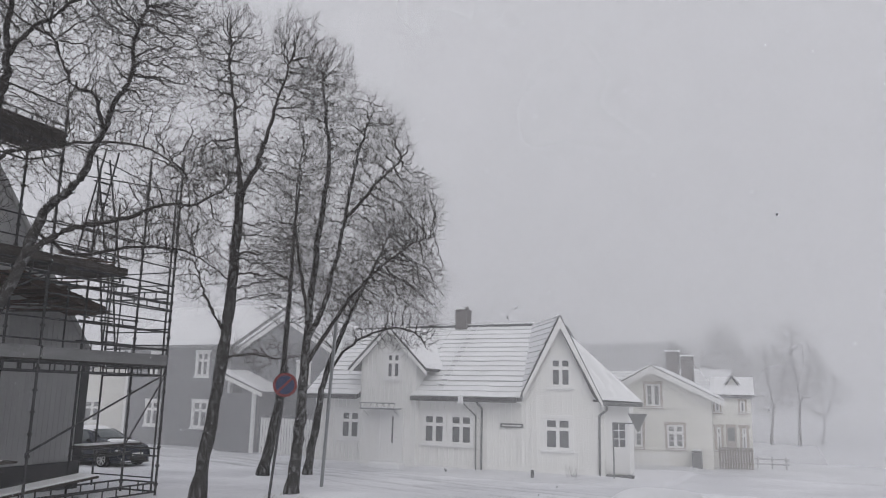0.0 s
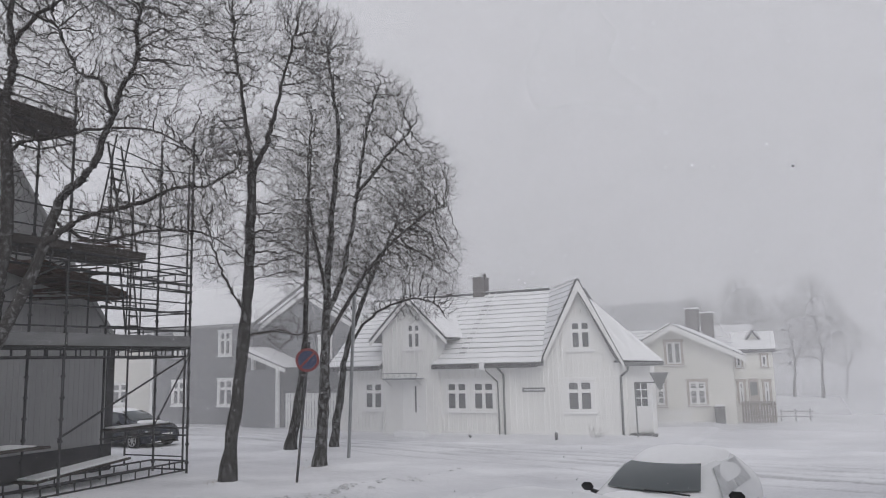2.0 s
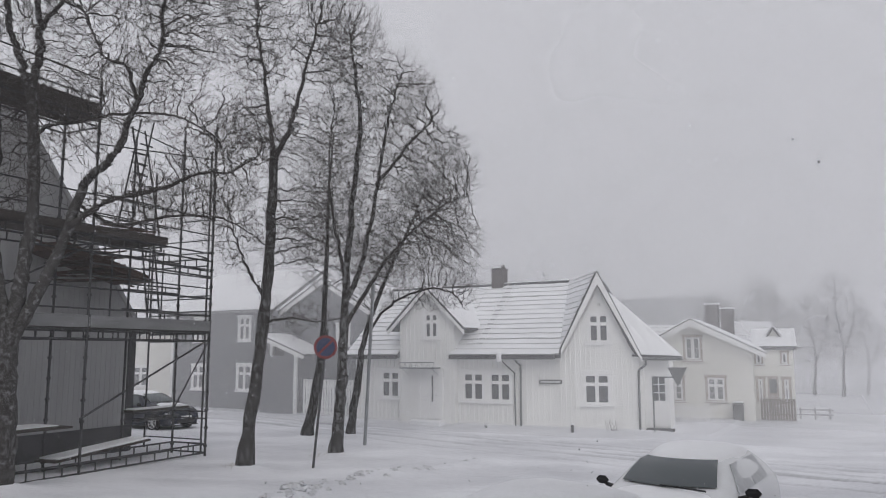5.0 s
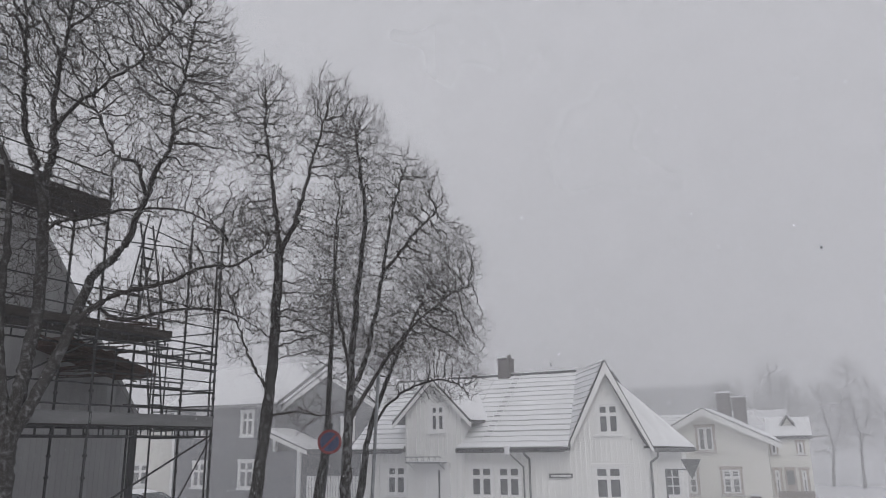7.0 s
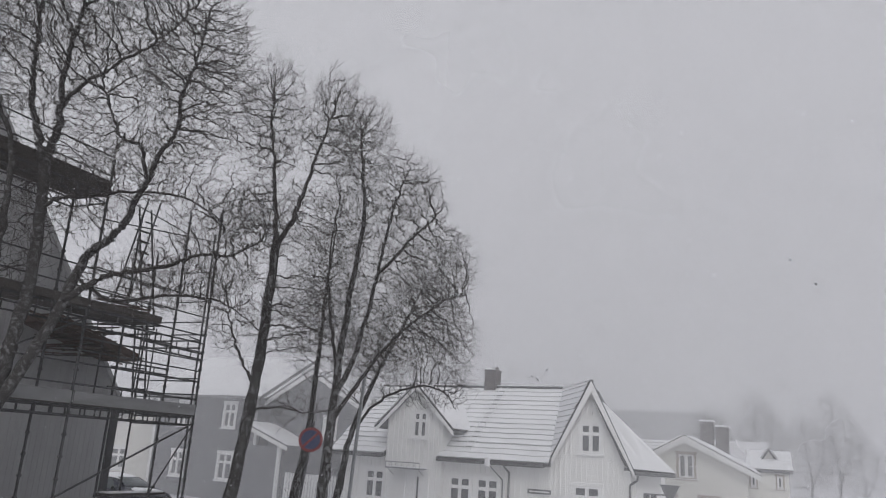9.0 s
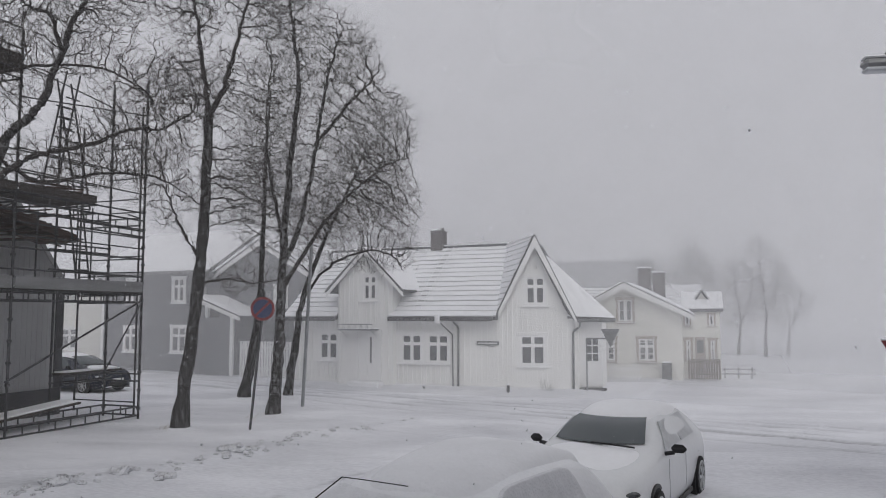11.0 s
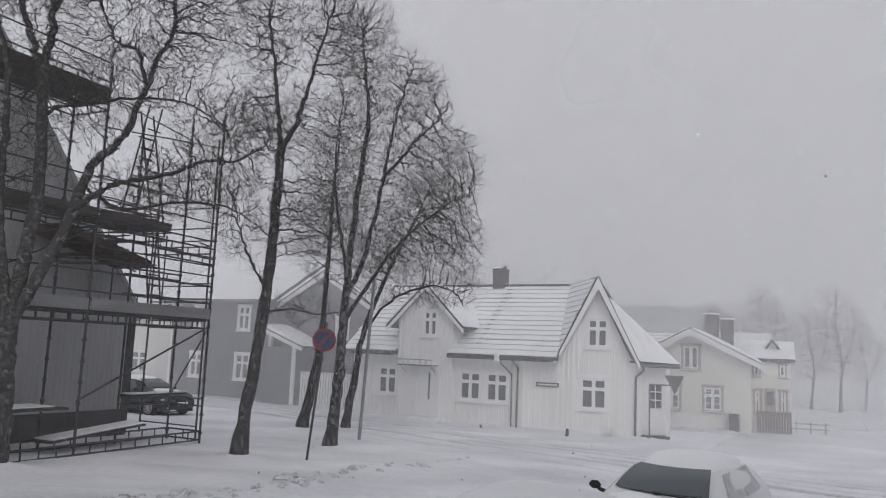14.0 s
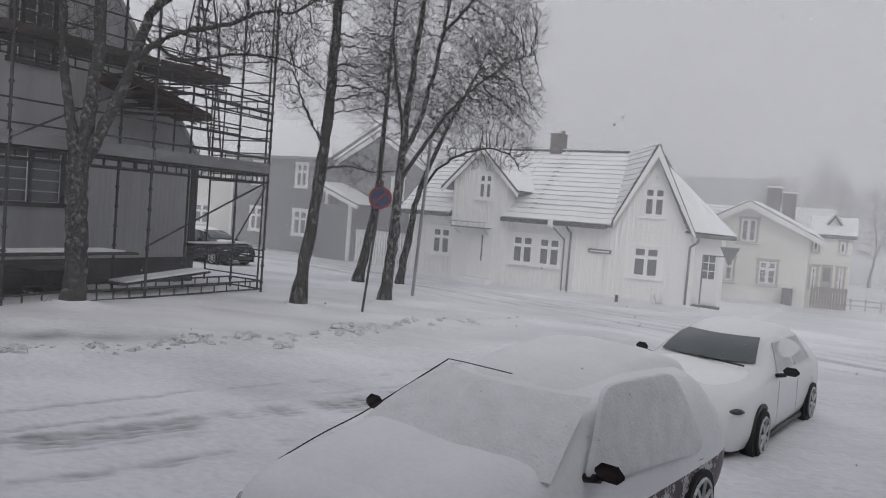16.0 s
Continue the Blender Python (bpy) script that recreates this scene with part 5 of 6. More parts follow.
# stair ladders between the decks
for (xa, za), (xb, zb) in (((1.2, 3.5), (1.65, 5.7)), ((2.5, 5.8), (1.8, 8.6)), ((1.3, 5.7), (2.1, 8.3))):
    bm = bmesh.new()
    for off in (-0.22, 0.22):
        tube(bm, (xa + off, -0.75, za), (xb + off, -0.75, zb + 0.7), 0.026, seg=6)
    steps = int((zb - za) / 0.27)
    for k in range(steps + 1):
        t = k / steps
        xm, zm = xa + (xb - xa) * t, za + (zb - za) * t
        tube(bm, (xm - 0.22, -0.75, zm), (xm + 0.22, -0.75, zm), 0.02, seg=5)
    part("ladder", bm, SCAF, sf)
part("broken_eave", slab([(0.9, -1.35, 5.05), (0.9, WY + 0.08, 5.05), (3.7, WY + 0.08, 5.7), (3.7, -1.35, 5.7)], 0.22), BROWN_PLANK, bh, "torn brown board eave")
for k in range(9):
    yy = -1.4 - 0.15 * k
    part("eave_board", boxes(((-1.5, -0.06, 0), (1.5 + rr_eave.uniform(-0.1, 0.5), 0.06, 0.03)), bevel=0.004), BROWN_PLANK, bh).matrix_local = pose(2.1 + rr_eave.uniform(-0.3, 0.2), yy, 5.16 + 0.12 * rr_eave.random(), rr_eave.uniform(-6, 6), -13 + rr_eave.uniform(-4, 4), rr_eave.uniform(-4, 4))
# torn-off roof boards stacked along the eave and on the middle deck
rr = random.Random(21)
st = thing("board_stack", SC @ pose(2.6, -1.9, 4.75), "stack of raw brown boards along the broken eave", "boards")
for k in range(22):
    ln = rr.uniform(0.8, 1.25)
    bd = part("board", boxes(((-ln, -0.08, 0), (ln, 0.08, 0.035)), bevel=0.005), BROWN_PLANK if k % 4 else PLANK, st)
    bd.matrix_local = pose(rr.uniform(-0.35, 0.25), rr.uniform(-0.45, 0.45), 0.042 * k, rr.uniform(-4, 4), 9 + rr.uniform(-5, 5), rr.uniform(-7, 7))
st2 = thing("board_stack", SC @ pose(2.5, -0.75, 5.82), "loose pile of raw boards on the upper deck", "boards")
for k in range(11):
    ln = rr.uniform(0.7, 1.1)
    bd = part("board", boxes(((-ln, -0.08, 0), (ln, 0.08, 0.04)), bevel=0.005), BROWN_PLANK if k % 3 else PLANK, st2)
    bd.matrix_local = pose(rr.uniform(-0.3, 0.3), rr.uniform(-0.3, 0.3), 0.03 * k, rr.uniform(-3, 3), 4 + rr.uniform(-3, 3), rr.uniform(-6, 6))
# plank walk along the plinth, with a tilted board at its end
for k in range(3):
    part("walk_plank", boxes(((4.2, -1.2 + 0.4 * k, 1.12), (10.8, -0.83 + 0.4 * k, 1.17)), bevel=0.006), PLANK, sf)
part("walk_snow", boxes(((4.4, -1.15, 1.172), (10.6, -0.25, 1.20)), bevel=0.012), SNOW, sf)
tilt = part("walk_plank", boxes(((-1.5, -0.35, 0), (1.5, 0.35, 0.05)), bevel=0.006), PLANK, sf)
tilt.matrix_local = pose(2.9, -0.75, 0.42, 0, 4, 3)
tilt_snow = part("walk_snow", boxes(((-1.45, -0.32, 0.052), (1.4, 0.32, 0.10)), bevel=0.02), SNOW, sf)
tilt_snow.matrix_local = pose(2.9, -0.75, 0.42, 0, 4, 3)
for xx in (4.6, 6.1, 7.6):
    part("pallet", boxes(((xx, -2.5, -0.3), (xx + 1.2, -1.4, 0.12)), ((xx + 0.1, -2.4, 0.12), (xx + 1.1, -1.5, 0.5)), ((xx, -2.5, 0.5), (xx + 1.2, -1.4, 0.62)), bevel=0.01), PLINTH, sf)

# ---- signs and lamps ----
sg = thing("no_parking_sign", pose(-7.16, 18.48, ground_z(-7.16, 18.48), 0, 0, 21), "round blue and red no-parking sign on a leaning pole", "road sign")
pole = part("pole", rod((0, 0.03, -0.3), (0.32, 0.03, 3.45), 0.032, seg=10), SCAF, sg)


def disc(r, y0, y1, seg=40):
    bm = bmesh.new()
    bmesh.ops.create_cone(bm, cap_ends=True, segments=seg, radius1=r, radius2=r, depth=abs(y1 - y0), matrix=Matrix.Translation((0, (y0 + y1) / 2, 0)) @ Matrix.Rotation(radians(90), 4, "X"))
    return bm


plate = part("plate", disc(0.30, -0.012, 0.0), SIGN_RED, sg)
plate.matrix_local = pose(0.28, -0.005, 3.0)
part("blue_field", disc(0.235, -0.017, -0.012), SIGN_BLUE, plate)
part("red_bar", boxes(((-0.028, -0.021, -0.235), (0.028, -0.017, 0.235))), SIGN_RED, plate).rotation_euler = (0, radians(45), 0)
part("clamp", boxes(((0.23, 0.0, 2.98), (0.33, 0.07, 3.04))), SIGN_BACK, sg)
gp = thing("grey_pole", Matrix.Translation((-7.47, 23.78, -0.3)), "plain grey steel pole among the trees", "pole")
part("post", rod((0, 0, -0.3), (0.25, 0, 5.2), 0.055, seg=12), IRON, gp)
part("cap", rod((0.25, 0, 5.2), (0.252, 0, 5.26), 0.06, 0.03, seg=12), IRON, gp)

lp = thing("street_lamp", pose(5.66, 12.56, -0.08), "grey steel street lamp with a flat lantern", "street lamp")
part("pole", rod((0, 0, -0.3), (0, 0, 6.52), 0.046, 0.036, seg=14), IRON, lp)
lan = part("lantern", boxes(((-0.46, -0.13, 6.62), (0.10, 0.13, 6.76)), bevel=0.05), SIGN_BACK, lp)
part("diffuser", boxes(((-0.44, -0.11, 6.55), (0.02, 0.11, 6.62)), bevel=0.025), LAMP_GLASS, lan)
part("snow_cap", boxes(((-0.45, -0.12, 6.762), (0.09, 0.12, 6.80)), bevel=0.02), SNOW, lan)
part("photocell", rod((-0.1, 0, 6.8), (-0.1, 0, 6.86), 0.012), BLACK, lan)
part("collar", rod((0, 0, 6.4), (0, 0, 6.6), 0.052, seg=12), IRON, lp)
ys = thing("yield_sign", pose(5.60, 12.42, -0.08, 0, 0, -24), "red and white give-way sign on a steel post, snow-dusted", "road sign")
part("post", rod((0.08, 0.03, -0.3), (0.08, 0.03, 2.45), 0.032, seg=10), IRON, ys)
yp = part("plate", prism([(-0.36, -0.014, 2.31), (0.36, -0.014, 2.31), (0, -0.014, 1.62)], (0, 0.012, 0)), SIGN_RED, ys)
part("white_field", prism([(-0.235, -0.018, 2.235), (0.235, -0.018, 2.235), (0, -0.018, 1.79)], (0, 0.004, 0)), SIGN_WHITE, yp)
part("field_snow", prism([(-0.17, -0.021, 2.22), (0.22, -0.021, 2.22), (0.10, -0.021, 2.0), (-0.02, -0.021, 2.12)], (0, 0.003, 0)), SNOW, yp)
part("edge_snow", boxes(((-0.36, -0.03, 2.312), (0.36, 0.01, 2.34)), bevel=0.008), SNOW, yp)
mir = thing("round_device", pose(5.56, 12.5, 2.43, 0, 0, -60), "round grey signal disc clamped to the lamp post", "road sign")
part("disc", disc(0.20, -0.04, 0.0), SIGN_BACK, mir)
part("arm", rod((0, 0, 0), (0.08, 0.22, -0.02), 0.025, seg=8), IRON, mir)
# give-way sign seen from behind at the corner house, on a hooked post
ys2 = thing("yield_sign", pose(2.35, 29.6, -0.4, 0, 0, 170), "grey back of a give-way sign on a bent post", "road sign")
part("post", rod((0.5, 0, -0.2), (0.5, 0, 2.12), 0.03, seg=8), PIPE, ys2)
part("arm", rod((0.5, 0, 2.10), (-0.55, 0, 2.12), 0.025, seg=8), PIPE, ys2)
part("plate", prism([(-0.75, 0.03, 2.47), (-0.05, 0.03, 2.47), (-0.4, 0.03, 1.78)], (0, 0.012, 0)), PIPE, ys2)
lp2 = thing("street_lamp", pose(11.5, 24.0, -0.3), "farther grey street lamp faint in the snow", "street lamp")
part("pole", rod((0, 0, -0.3), (0, 0, 5.1), 0.06, 0.04, seg=10), IRON, lp2)
part("lantern", boxes(((-0.8, -0.12, 5.1), (0.1, 0.12, 5.26)), bevel=0.04), SIGN_BACK, lp2)

# neighbouring brown boarded bay that juts out beside the window
bb = thing("brown_bay", pose(3.42, 7.25, 4.55, 0, 0, -24), "brown boarded bay of the next building", "building")
for k in range(14):
    part("board", boxes(((k * 0.14, 0.0, 0.0), (k * 0.14 + 0.13, 0.03, 2.6)), bevel=0.004), BROWN_WOOD, bb)
part("side", boxes(((0.02, 0.031, 0.0), (2.0, 0.35, 2.6))), BROWN_WOOD, bb)
# unseen walls added out of view; they shade the near ground
nw = tagged(part("wall_near", boxes(((-9, -1.6, -0.2), (9, -1.3, 9)), ((9.2, -1.6, -0.2), (9.5, 12.0, 9))), PANEL), "unseen plain wall added behind and beside the camera", "wall", kind="structure")


# ---- cars ----
def loft(stations, mirror=True):
    """Body from cross-sections: y, then half-width and height pairs from sill to crown."""
    bm = bmesh.new()
    rings = []
    for y, prof in stations:
        right = [bm.verts.new((x, y, z)) for x, z in prof]
        left = [bm.verts.new((-x, y, z)) if x > 1e-6 else right[i] for i, (x, z) in enumerate(prof)]
        rings.append((right, left))
    for (r0, l0), (r1, l1) in zip(rings[:-1], rings[1:]):
        for i in range(len(r0) - 1):
            bm.faces.new((r0[i], r0[i + 1], r1[i + 1], r1[i]))
            a = [l0[i + 1], l0[i], l1[i], l1[i + 1]]
            a = [v for k, v in enumerate(a) if v not in a[:k]]
            bm.faces.new(a)
    for right, left in (rings[0], rings[-1]):
        loop = right + [v for v in reversed(left) if v not in right]
        bm.faces.new(loop)
    bmesh.ops.recalc_face_normals(bm, faces=bm.faces)
    return bm


def body_section(w, zs, zb, zt, wt):
    """Half profile: sill, flank, belt, cant rail, crown."""
    return [(w * 0.92, zs), (w * 1.01, zs + 0.14), (w * 1.02, (zs + zb) / 2 + 0.05), (w * 0.98, zb), (wt * 1.04, zt - 0.04), (wt * 0.7, zt + 0.02), (0, zt + 0.03)]


def car(name, m, label, paint, dims, snow, wheel_rim=RIM, mirror_mat=BLACK, grouped="parked cars"):
    """dims: half-width, length, wheelbase, front axle from nose, bonnet height, roof height, hatch. Nose at +y, front axle at y = 0."""
    w, ln, wb, fo, zh, zr, hatch = dims
    c = thing(name, m, label, "car", grouped)
    nose, tail = fo, fo - ln
    sections = [
        (nose, body_section(w * 0.70, 0.30, 0.55, 0.62, w * 0.55)),
        (nose - 0.12, body_section(w * 0.86, 0.20, 0.62, zh - 0.14, w * 0.74)),
        (nose - 0.40, body_section(w * 0.96, 0.18, 0.70, zh - 0.05, w * 0.82)),
        (0.0, body_section(w, 0.20, 0.76, zh, w * 0.86)),
        (-0.38, body_section(w, 0.20, 0.84, zh + 0.05, w * 0.86)),
        (-1.25, body_section(w, 0.19, 0.92, zr - 0.07, w * 0.70)),
        (-1.75, body_section(w, 0.19, 0.93, zr, w * 0.65)),
        (-2.45, body_section(w, 0.20, 0.94, zr - 0.03, w * 0.65)),
    ]
    if hatch:
        sections += [(-3.0, body_section(w, 0.20, 0.97, zr - 0.10, w * 0.63)), (tail + 0.22, body_section(w * 0.97, 0.24, 0.96, zr - 0.32, w * 0.62)),
                     (tail + 0.04, body_section(w * 0.92, 0.28, 0.86, 1.0, w * 0.66)), (tail, body_section(w * 0.84, 0.36, 0.66, 0.76, w * 0.62))]
    else:
        sections += [(-3.15, body_section(w, 0.21, 0.95, 1.10, w * 0.68)), (tail + 0.20, body_section(w * 0.95, 0.25, 0.90, 1.02, w * 0.68)),
                     (tail + 0.03, body_section(w * 0.88, 0.30, 0.80, 0.92, w * 0.64)), (tail, body_section(w * 0.82, 0.38, 0.62, 0.74, w * 0.58))]
    if snow == "full":
        # taller, squarer cabin
        wide = {-1.25: 0.80, -1.75: 0.78, -2.45: 0.78, -3.0: 0.76}
        sections = [(y, [(x if i < 4 else x * wide[y] / (0.70 if y == -1.25 else 0.65 if y > -2.9 else 0.63), z) for i, (x, z) in enumerate(prof)] if y in wide else prof) for y, prof in sections]
    shell = loft(sections)
    if snow == "full":
        for f in shell.faces:
            if f.calc_center_median().z > 0.64:
                f.material_index = 1
    smooth(part("body", shell, [paint, CAR_SNOW], c), 2)
    # glass, slightly proud of the body
    ws = [(-w * 0.70, -0.50, zh + 0.105), (w * 0.70, -0.50, zh + 0.105), (w * 0.55, -1.14, zr - 0.085), (-w * 0.55, -1.14, zr - 0.085)]
    if snow == "full":
        ws = [(-w * 0.93, -0.36, zh + 0.03), (w * 0.84, -0.36, zh + 0.06), (w * 0.63, -1.05, zr - 0.035), (-w * 0.78, -1.02, zr - 0.03)]
    low = 0.03 if snow == "full" else 0.0
    bm = bmesh.new()
    grid = []
    for i in range(9):
        row = []
        for j in range(6):
            s, t = i / 8, j / 5
            q = Vector(ws[0]).lerp(Vector(ws[1]), s).lerp(Vector(ws[3]).lerp(Vector(ws[2]), s), t)
            q.y += 0.16 * (1 - (2 * s - 1) ** 2)
            q.z += 0.035 * math.sin(math.pi * t) + 0.02 - low
            row.append(bm.verts.new(q))
        grid.append(row)
    for i in range(8):
        for j in range(5):
            bm.faces.new((grid[i][j], grid[i + 1][j], grid[i + 1][j + 1], grid[i][j + 1]))
    if snow == "full":
        for v in bm.verts:
            v.co.z -= 0.02
    smooth(part("windscreen", bm, PANE_SNOW if snow == "full" else WINDSCREEN, c))
    if snow != "full":
        part("wiper", rod((-0.55, -0.24, zh + 0.11), (0.05, -0.33, zh + 0.13), 0.012, seg=6), BLACK, c)
    for sx in (-1, 1):
        for y0, y1 in ((-0.78, -1.62), (-1.72, -2.55)):
            zt = zr - 0.13
            yt0 = y0 - 0.45 if y0 > -1 else y0
            yt1 = y1 if y0 > -1 else y1 + (0.0 if hatch else 0.05)
            wl, wu = (0.955, 0.715) if snow == "thin" else (0.928, 0.688)
            quad = [(sx * w * wl, y0, 0.97), (sx * w * wl, y1, 0.97), (sx * w * wu, yt1, zt), (sx * w * wu, yt0, zt)]
            if snow != "full":
                part("side_window", prism(quad, (sx * 0.014, 0, 0.006)), WINDSCREEN if snow == "thin" else FROSTED, c)
        # mirror
        bm = bmesh.new()
        x0, x1 = sorted((sx * (w + 0.02), sx * (w + 0.22)))
        box(bm, (x0, -0.77, 0.955), (x1 - sx * 0.02 if sx > 0 else x1, -0.68, 1.065), 0.045)
        tube(bm, (sx * (w - 0.06), -0.74, 0.93), (sx * (w + 0.06), -0.73, 0.96), 0.028, seg=8)
        smooth(part("mirror", bm, mirror_mat, c))
        # lamps
        bm = bmesh.new()
        bmesh.ops.create_uvsphere(bm, u_segments=14, v_segments=8, radius=1.0, matrix=pose(sx * w * 0.74, nose - 0.23, 0.665, 0, 0, -sx * 28) @ Matrix.Diagonal((0.20, 0.10, 0.045, 1)))
        smooth(part("headlight", bm, DARK_LAMP if snow == "part" else LAMP_GLASS, c))
        bm = bmesh.new()
        bmesh.ops.create_uvsphere(bm, u_segments=10, v_segments=6, radius=1.0, matrix=pose(sx * w * 0.72, nose - 0.10, 0.36) @ Matrix.Diagonal((0.06, 0.05, 0.075, 1)))
        smooth(part("fog_lamp", bm, LAMP_GLASS, c))
        bm = bmesh.new()
        zt = 0.86
        bmesh.ops.create_uvsphere(bm, u_segments=12, v_segments=8, radius=1.0, matrix=pose(sx * w * 0.68, tail + 0.10, zt) @ Matrix.Diagonal((0.12, 0.08, 0.12 if hatch else 0.07, 1)))
        smooth(part("tail_light", bm, RED_PLASTIC, c))
        # wheels
        for wy in (0.0, -wb):
            bm = bmesh.new()
            bmesh.ops.create_cone(bm, cap_ends=True, segments=28, radius1=0.352, radius2=0.352, depth=0.07, matrix=pose(sx * (w - 0.028), wy, 0.335, 0, 90, 0))
            part("wheel_arch", bm, BLACK, c)
            bm = bmesh.new()
            bmesh.ops.create_cone(bm, cap_ends=True, segments=28, radius1=0.318, radius2=0.318, depth=0.21, matrix=pose(sx * (w - 0.065), wy, 0.318, 0, 90, 0))
            bmesh.ops.bevel(bm, geom=[e for e in bm.edges if abs(e.verts[0].co.x - e.verts[1].co.x) < 0.01], offset=0.03, segments=2, affect="EDGES")
            wh = part("wheel", bm, RUBBER, c)
            bm = bmesh.new()
            hub = pose(sx * (w + 0.042), wy, 0.318, 0, 90, 0)
            bmesh.ops.create_cone(bm, cap_ends=True, segments=16, radius1=0.05, radius2=0.05, depth=0.02, matrix=hub)
            for k in range(7):
                a = 2 * math.pi * k / 7
                tube(bm, (sx * (w + 0.042), wy, 0.318), (sx * (w + 0.042), wy + 0.20 * math.cos(a), 0.318 + 0.20 * math.sin(a)), 0.022, seg=5)
            for k in range(20):
                a, b = 2 * math.pi * k / 20, 2 * math.pi * (k + 1) / 20
                tube(bm, (sx * (w + 0.042), wy + 0.21 * math.cos(a), 0.318 + 0.21 * math.sin(a)), (sx * (w + 0.042), wy + 0.21 * math.cos(b), 0.318 + 0.21 * math.sin(b)), 0.017, seg=5)
            part("rim", bm, wheel_rim, wh)
    part("grille", boxes(((-w * 0.5, nose - 0.03, 0.28), (w * 0.5, nose + 0.012, 0.42)), bevel=0.02), BLACK, c)
    part("lower_lip", boxes(((-w * 0.72, nose - 0.10, 0.19), (w * 0.72, nose - 0.01, 0.23)), bevel=0.01), BLACK, c)
    part("number_plate", boxes(((-0.26, nose + 0.012, 0.46), (0.26, nose + 0.02, 0.57))), SIGN_WHITE, c)
    if snow == "part":
        part("bonnet_seam", rod((-w * 0.66, nose - 0.36, 0.76), (-w * 0.30, nose - 0.20, 0.74), 0.007, seg=5), BLACK, c)
        for sx in (-1, 1):
            part("door_seam", boxes(((sx * w * 1.012 - 0.004, -0.66, 0.36), (sx * w * 1.012 + 0.004, -0.655, 0.88))), FROSTED, c)
            part("door_seam", boxes(((sx * w * 1.012 - 0.004, -1.68, 0.36), (sx * w * 1.012 + 0.004, -1.675, 0.88))), FROSTED, c)
            # black strip painted in for the shade under the sill
            part("sill_trim", boxes(((sx * w * 0.97 - 0.02, -2.2, 0.17), (sx * w * 0.97 + 0.02, -0.42, 0.24)), bevel=0.01), BLACK, c)
    # snow lying on the car
    th = {"full": 0.11, "part": 0.045, "thin": 0.035}[snow]

    def blanket(ys, name="snow_cover", wide=1.0, drop=0.10):
        bm = bmesh.new()
        rr = random.Random(7)
        rows = []
        for y, hw, z, e in ys:
            row = []
            for k in range(13):
                s = -1 + k / 6
                edge = abs(s) > 0.99
                zz = z - drop * (abs(s) ** 4) + (0 if edge else e * th * rr.uniform(0.75, 1.15)) - (0.02 if edge else 0)
                row.append(bm.verts.new((s * hw * wide, y + rr.uniform(-0.02, 0.02), zz)))
            rows.append(row)
        for a, b in zip(rows[:-1], rows[1:]):
            for k in range(12):
                bm.faces.new((a[k], a[k + 1], b[k + 1], b[k]))
        bmesh.ops.recalc_face_normals(bm, faces=bm.faces)
        ob = smooth(part(name, bm, CAR_SNOW if snow == "full" else SNOW, c), 2)
        return ob

    blanket([(nose - 0.15, w * 0.60, zh - 0.17, 0.0), (nose - 0.30, w * 0.78, zh - 0.085, 1), (0.2, w * 0.84, zh - 0.01, 1), (-0.1, w * 0.86, zh + 0.015, 1), (-0.36, w * 0.86, zh + 0.055, 1.1), (-0.48, w * 0.80, zh + 0.09, 0.2)] if snow != "full" else
            [(nose - 0.1, w * 0.66, zh - 0.22, 0.0), (nose - 0.30, w * 0.84, zh - 0.09, 0.4), (0.2, w * 0.90, zh - 0.02, 0.5), (-0.1, w * 0.93, zh + 0.0, 0.5), (-0.36, w * 0.95, zh + 0.045, 0.5), (-0.62, w * 0.88, zh + 0.10, 0.0)], "bonnet_snow")
    rl = 0.45 if snow == "full" else 1
    blanket([(-1.02, w * 0.58, zr - (0.19 if snow == "full" else 0.125), 0.1), (-1.3, w * 0.68, zr - 0.025, rl), (-1.8, w * 0.69, zr + 0.025, rl), (-2.4, w * 0.68, zr, 1), (-2.75, w * 0.66, zr - 0.05 if hatch else zr - 0.14, 0.9), (-3.05, w * 0.63, (zr - 0.12) if hatch else 1.14, 0.8)], "roof_snow")
    if not hatch:
        blanket([(-3.0, w * 0.70, 1.13, 1), (-3.3, w * 0.74, 1.09, 1), (tail + 0.25, w * 0.72, 1.04, 1), (tail + 0.10, w * 0.66, 0.97, 0)], "boot_snow")
    if snow == "full":
        bm = bmesh.new()
        edge = spline([(0.80, 0.52, 0.70), (0.80, 0.38, 0.80), (0.76, 0.2, 0.89), (0.765, -0.05, 0.955), (0.77, -0.36, 1.02), (0.70, -0.66, 1.16), (0.56, -1.06, zr - 0.035)], 3)
        for a, b in zip(edge[:-1], edge[1:]):
            tube(bm, a, b, 0.0055, seg=6)
        part("pillar_trim", bm, BLACK, c)
        top = spline([(0.56, -1.06, zr - 0.035), (0.3, -0.99, zr - 0.015), (-0.1, -0.94, zr - 0.005)], 4)
        bm = bmesh.new()
        for a, b in zip(top[:-1], top[1:]):
            tube(bm, a, b, 0.004, seg=5)
        part("screen_trim", bm, BLACK, c)
        # snow on the side windows facing the camera only, shaped to fit its view
        for sx in (-1,):
            bm = bmesh.new()
            bmesh.ops.create_cube(bm, size=1.0)
            bmesh.ops.subdivide_edges(bm, edges=bm.edges, cuts=3, use_grid_fill=True)
            for v in bm.verts:
                t = v.co.z + 0.5
                k = v.co.y + 0.5
                y = (-2.65 + 0.40 * t) * (1 - k) + (-0.64 - 0.46 * t) * k
                z = (0.74 + 0.66 * t) * (1 - k) + (0.92 + 0.52 * t) * k
                v.co = Vector((sx * (0.845 - 0.165 * t ** 1.3 + 0.05 * (v.co.x * sx + 0.5)), y, z))
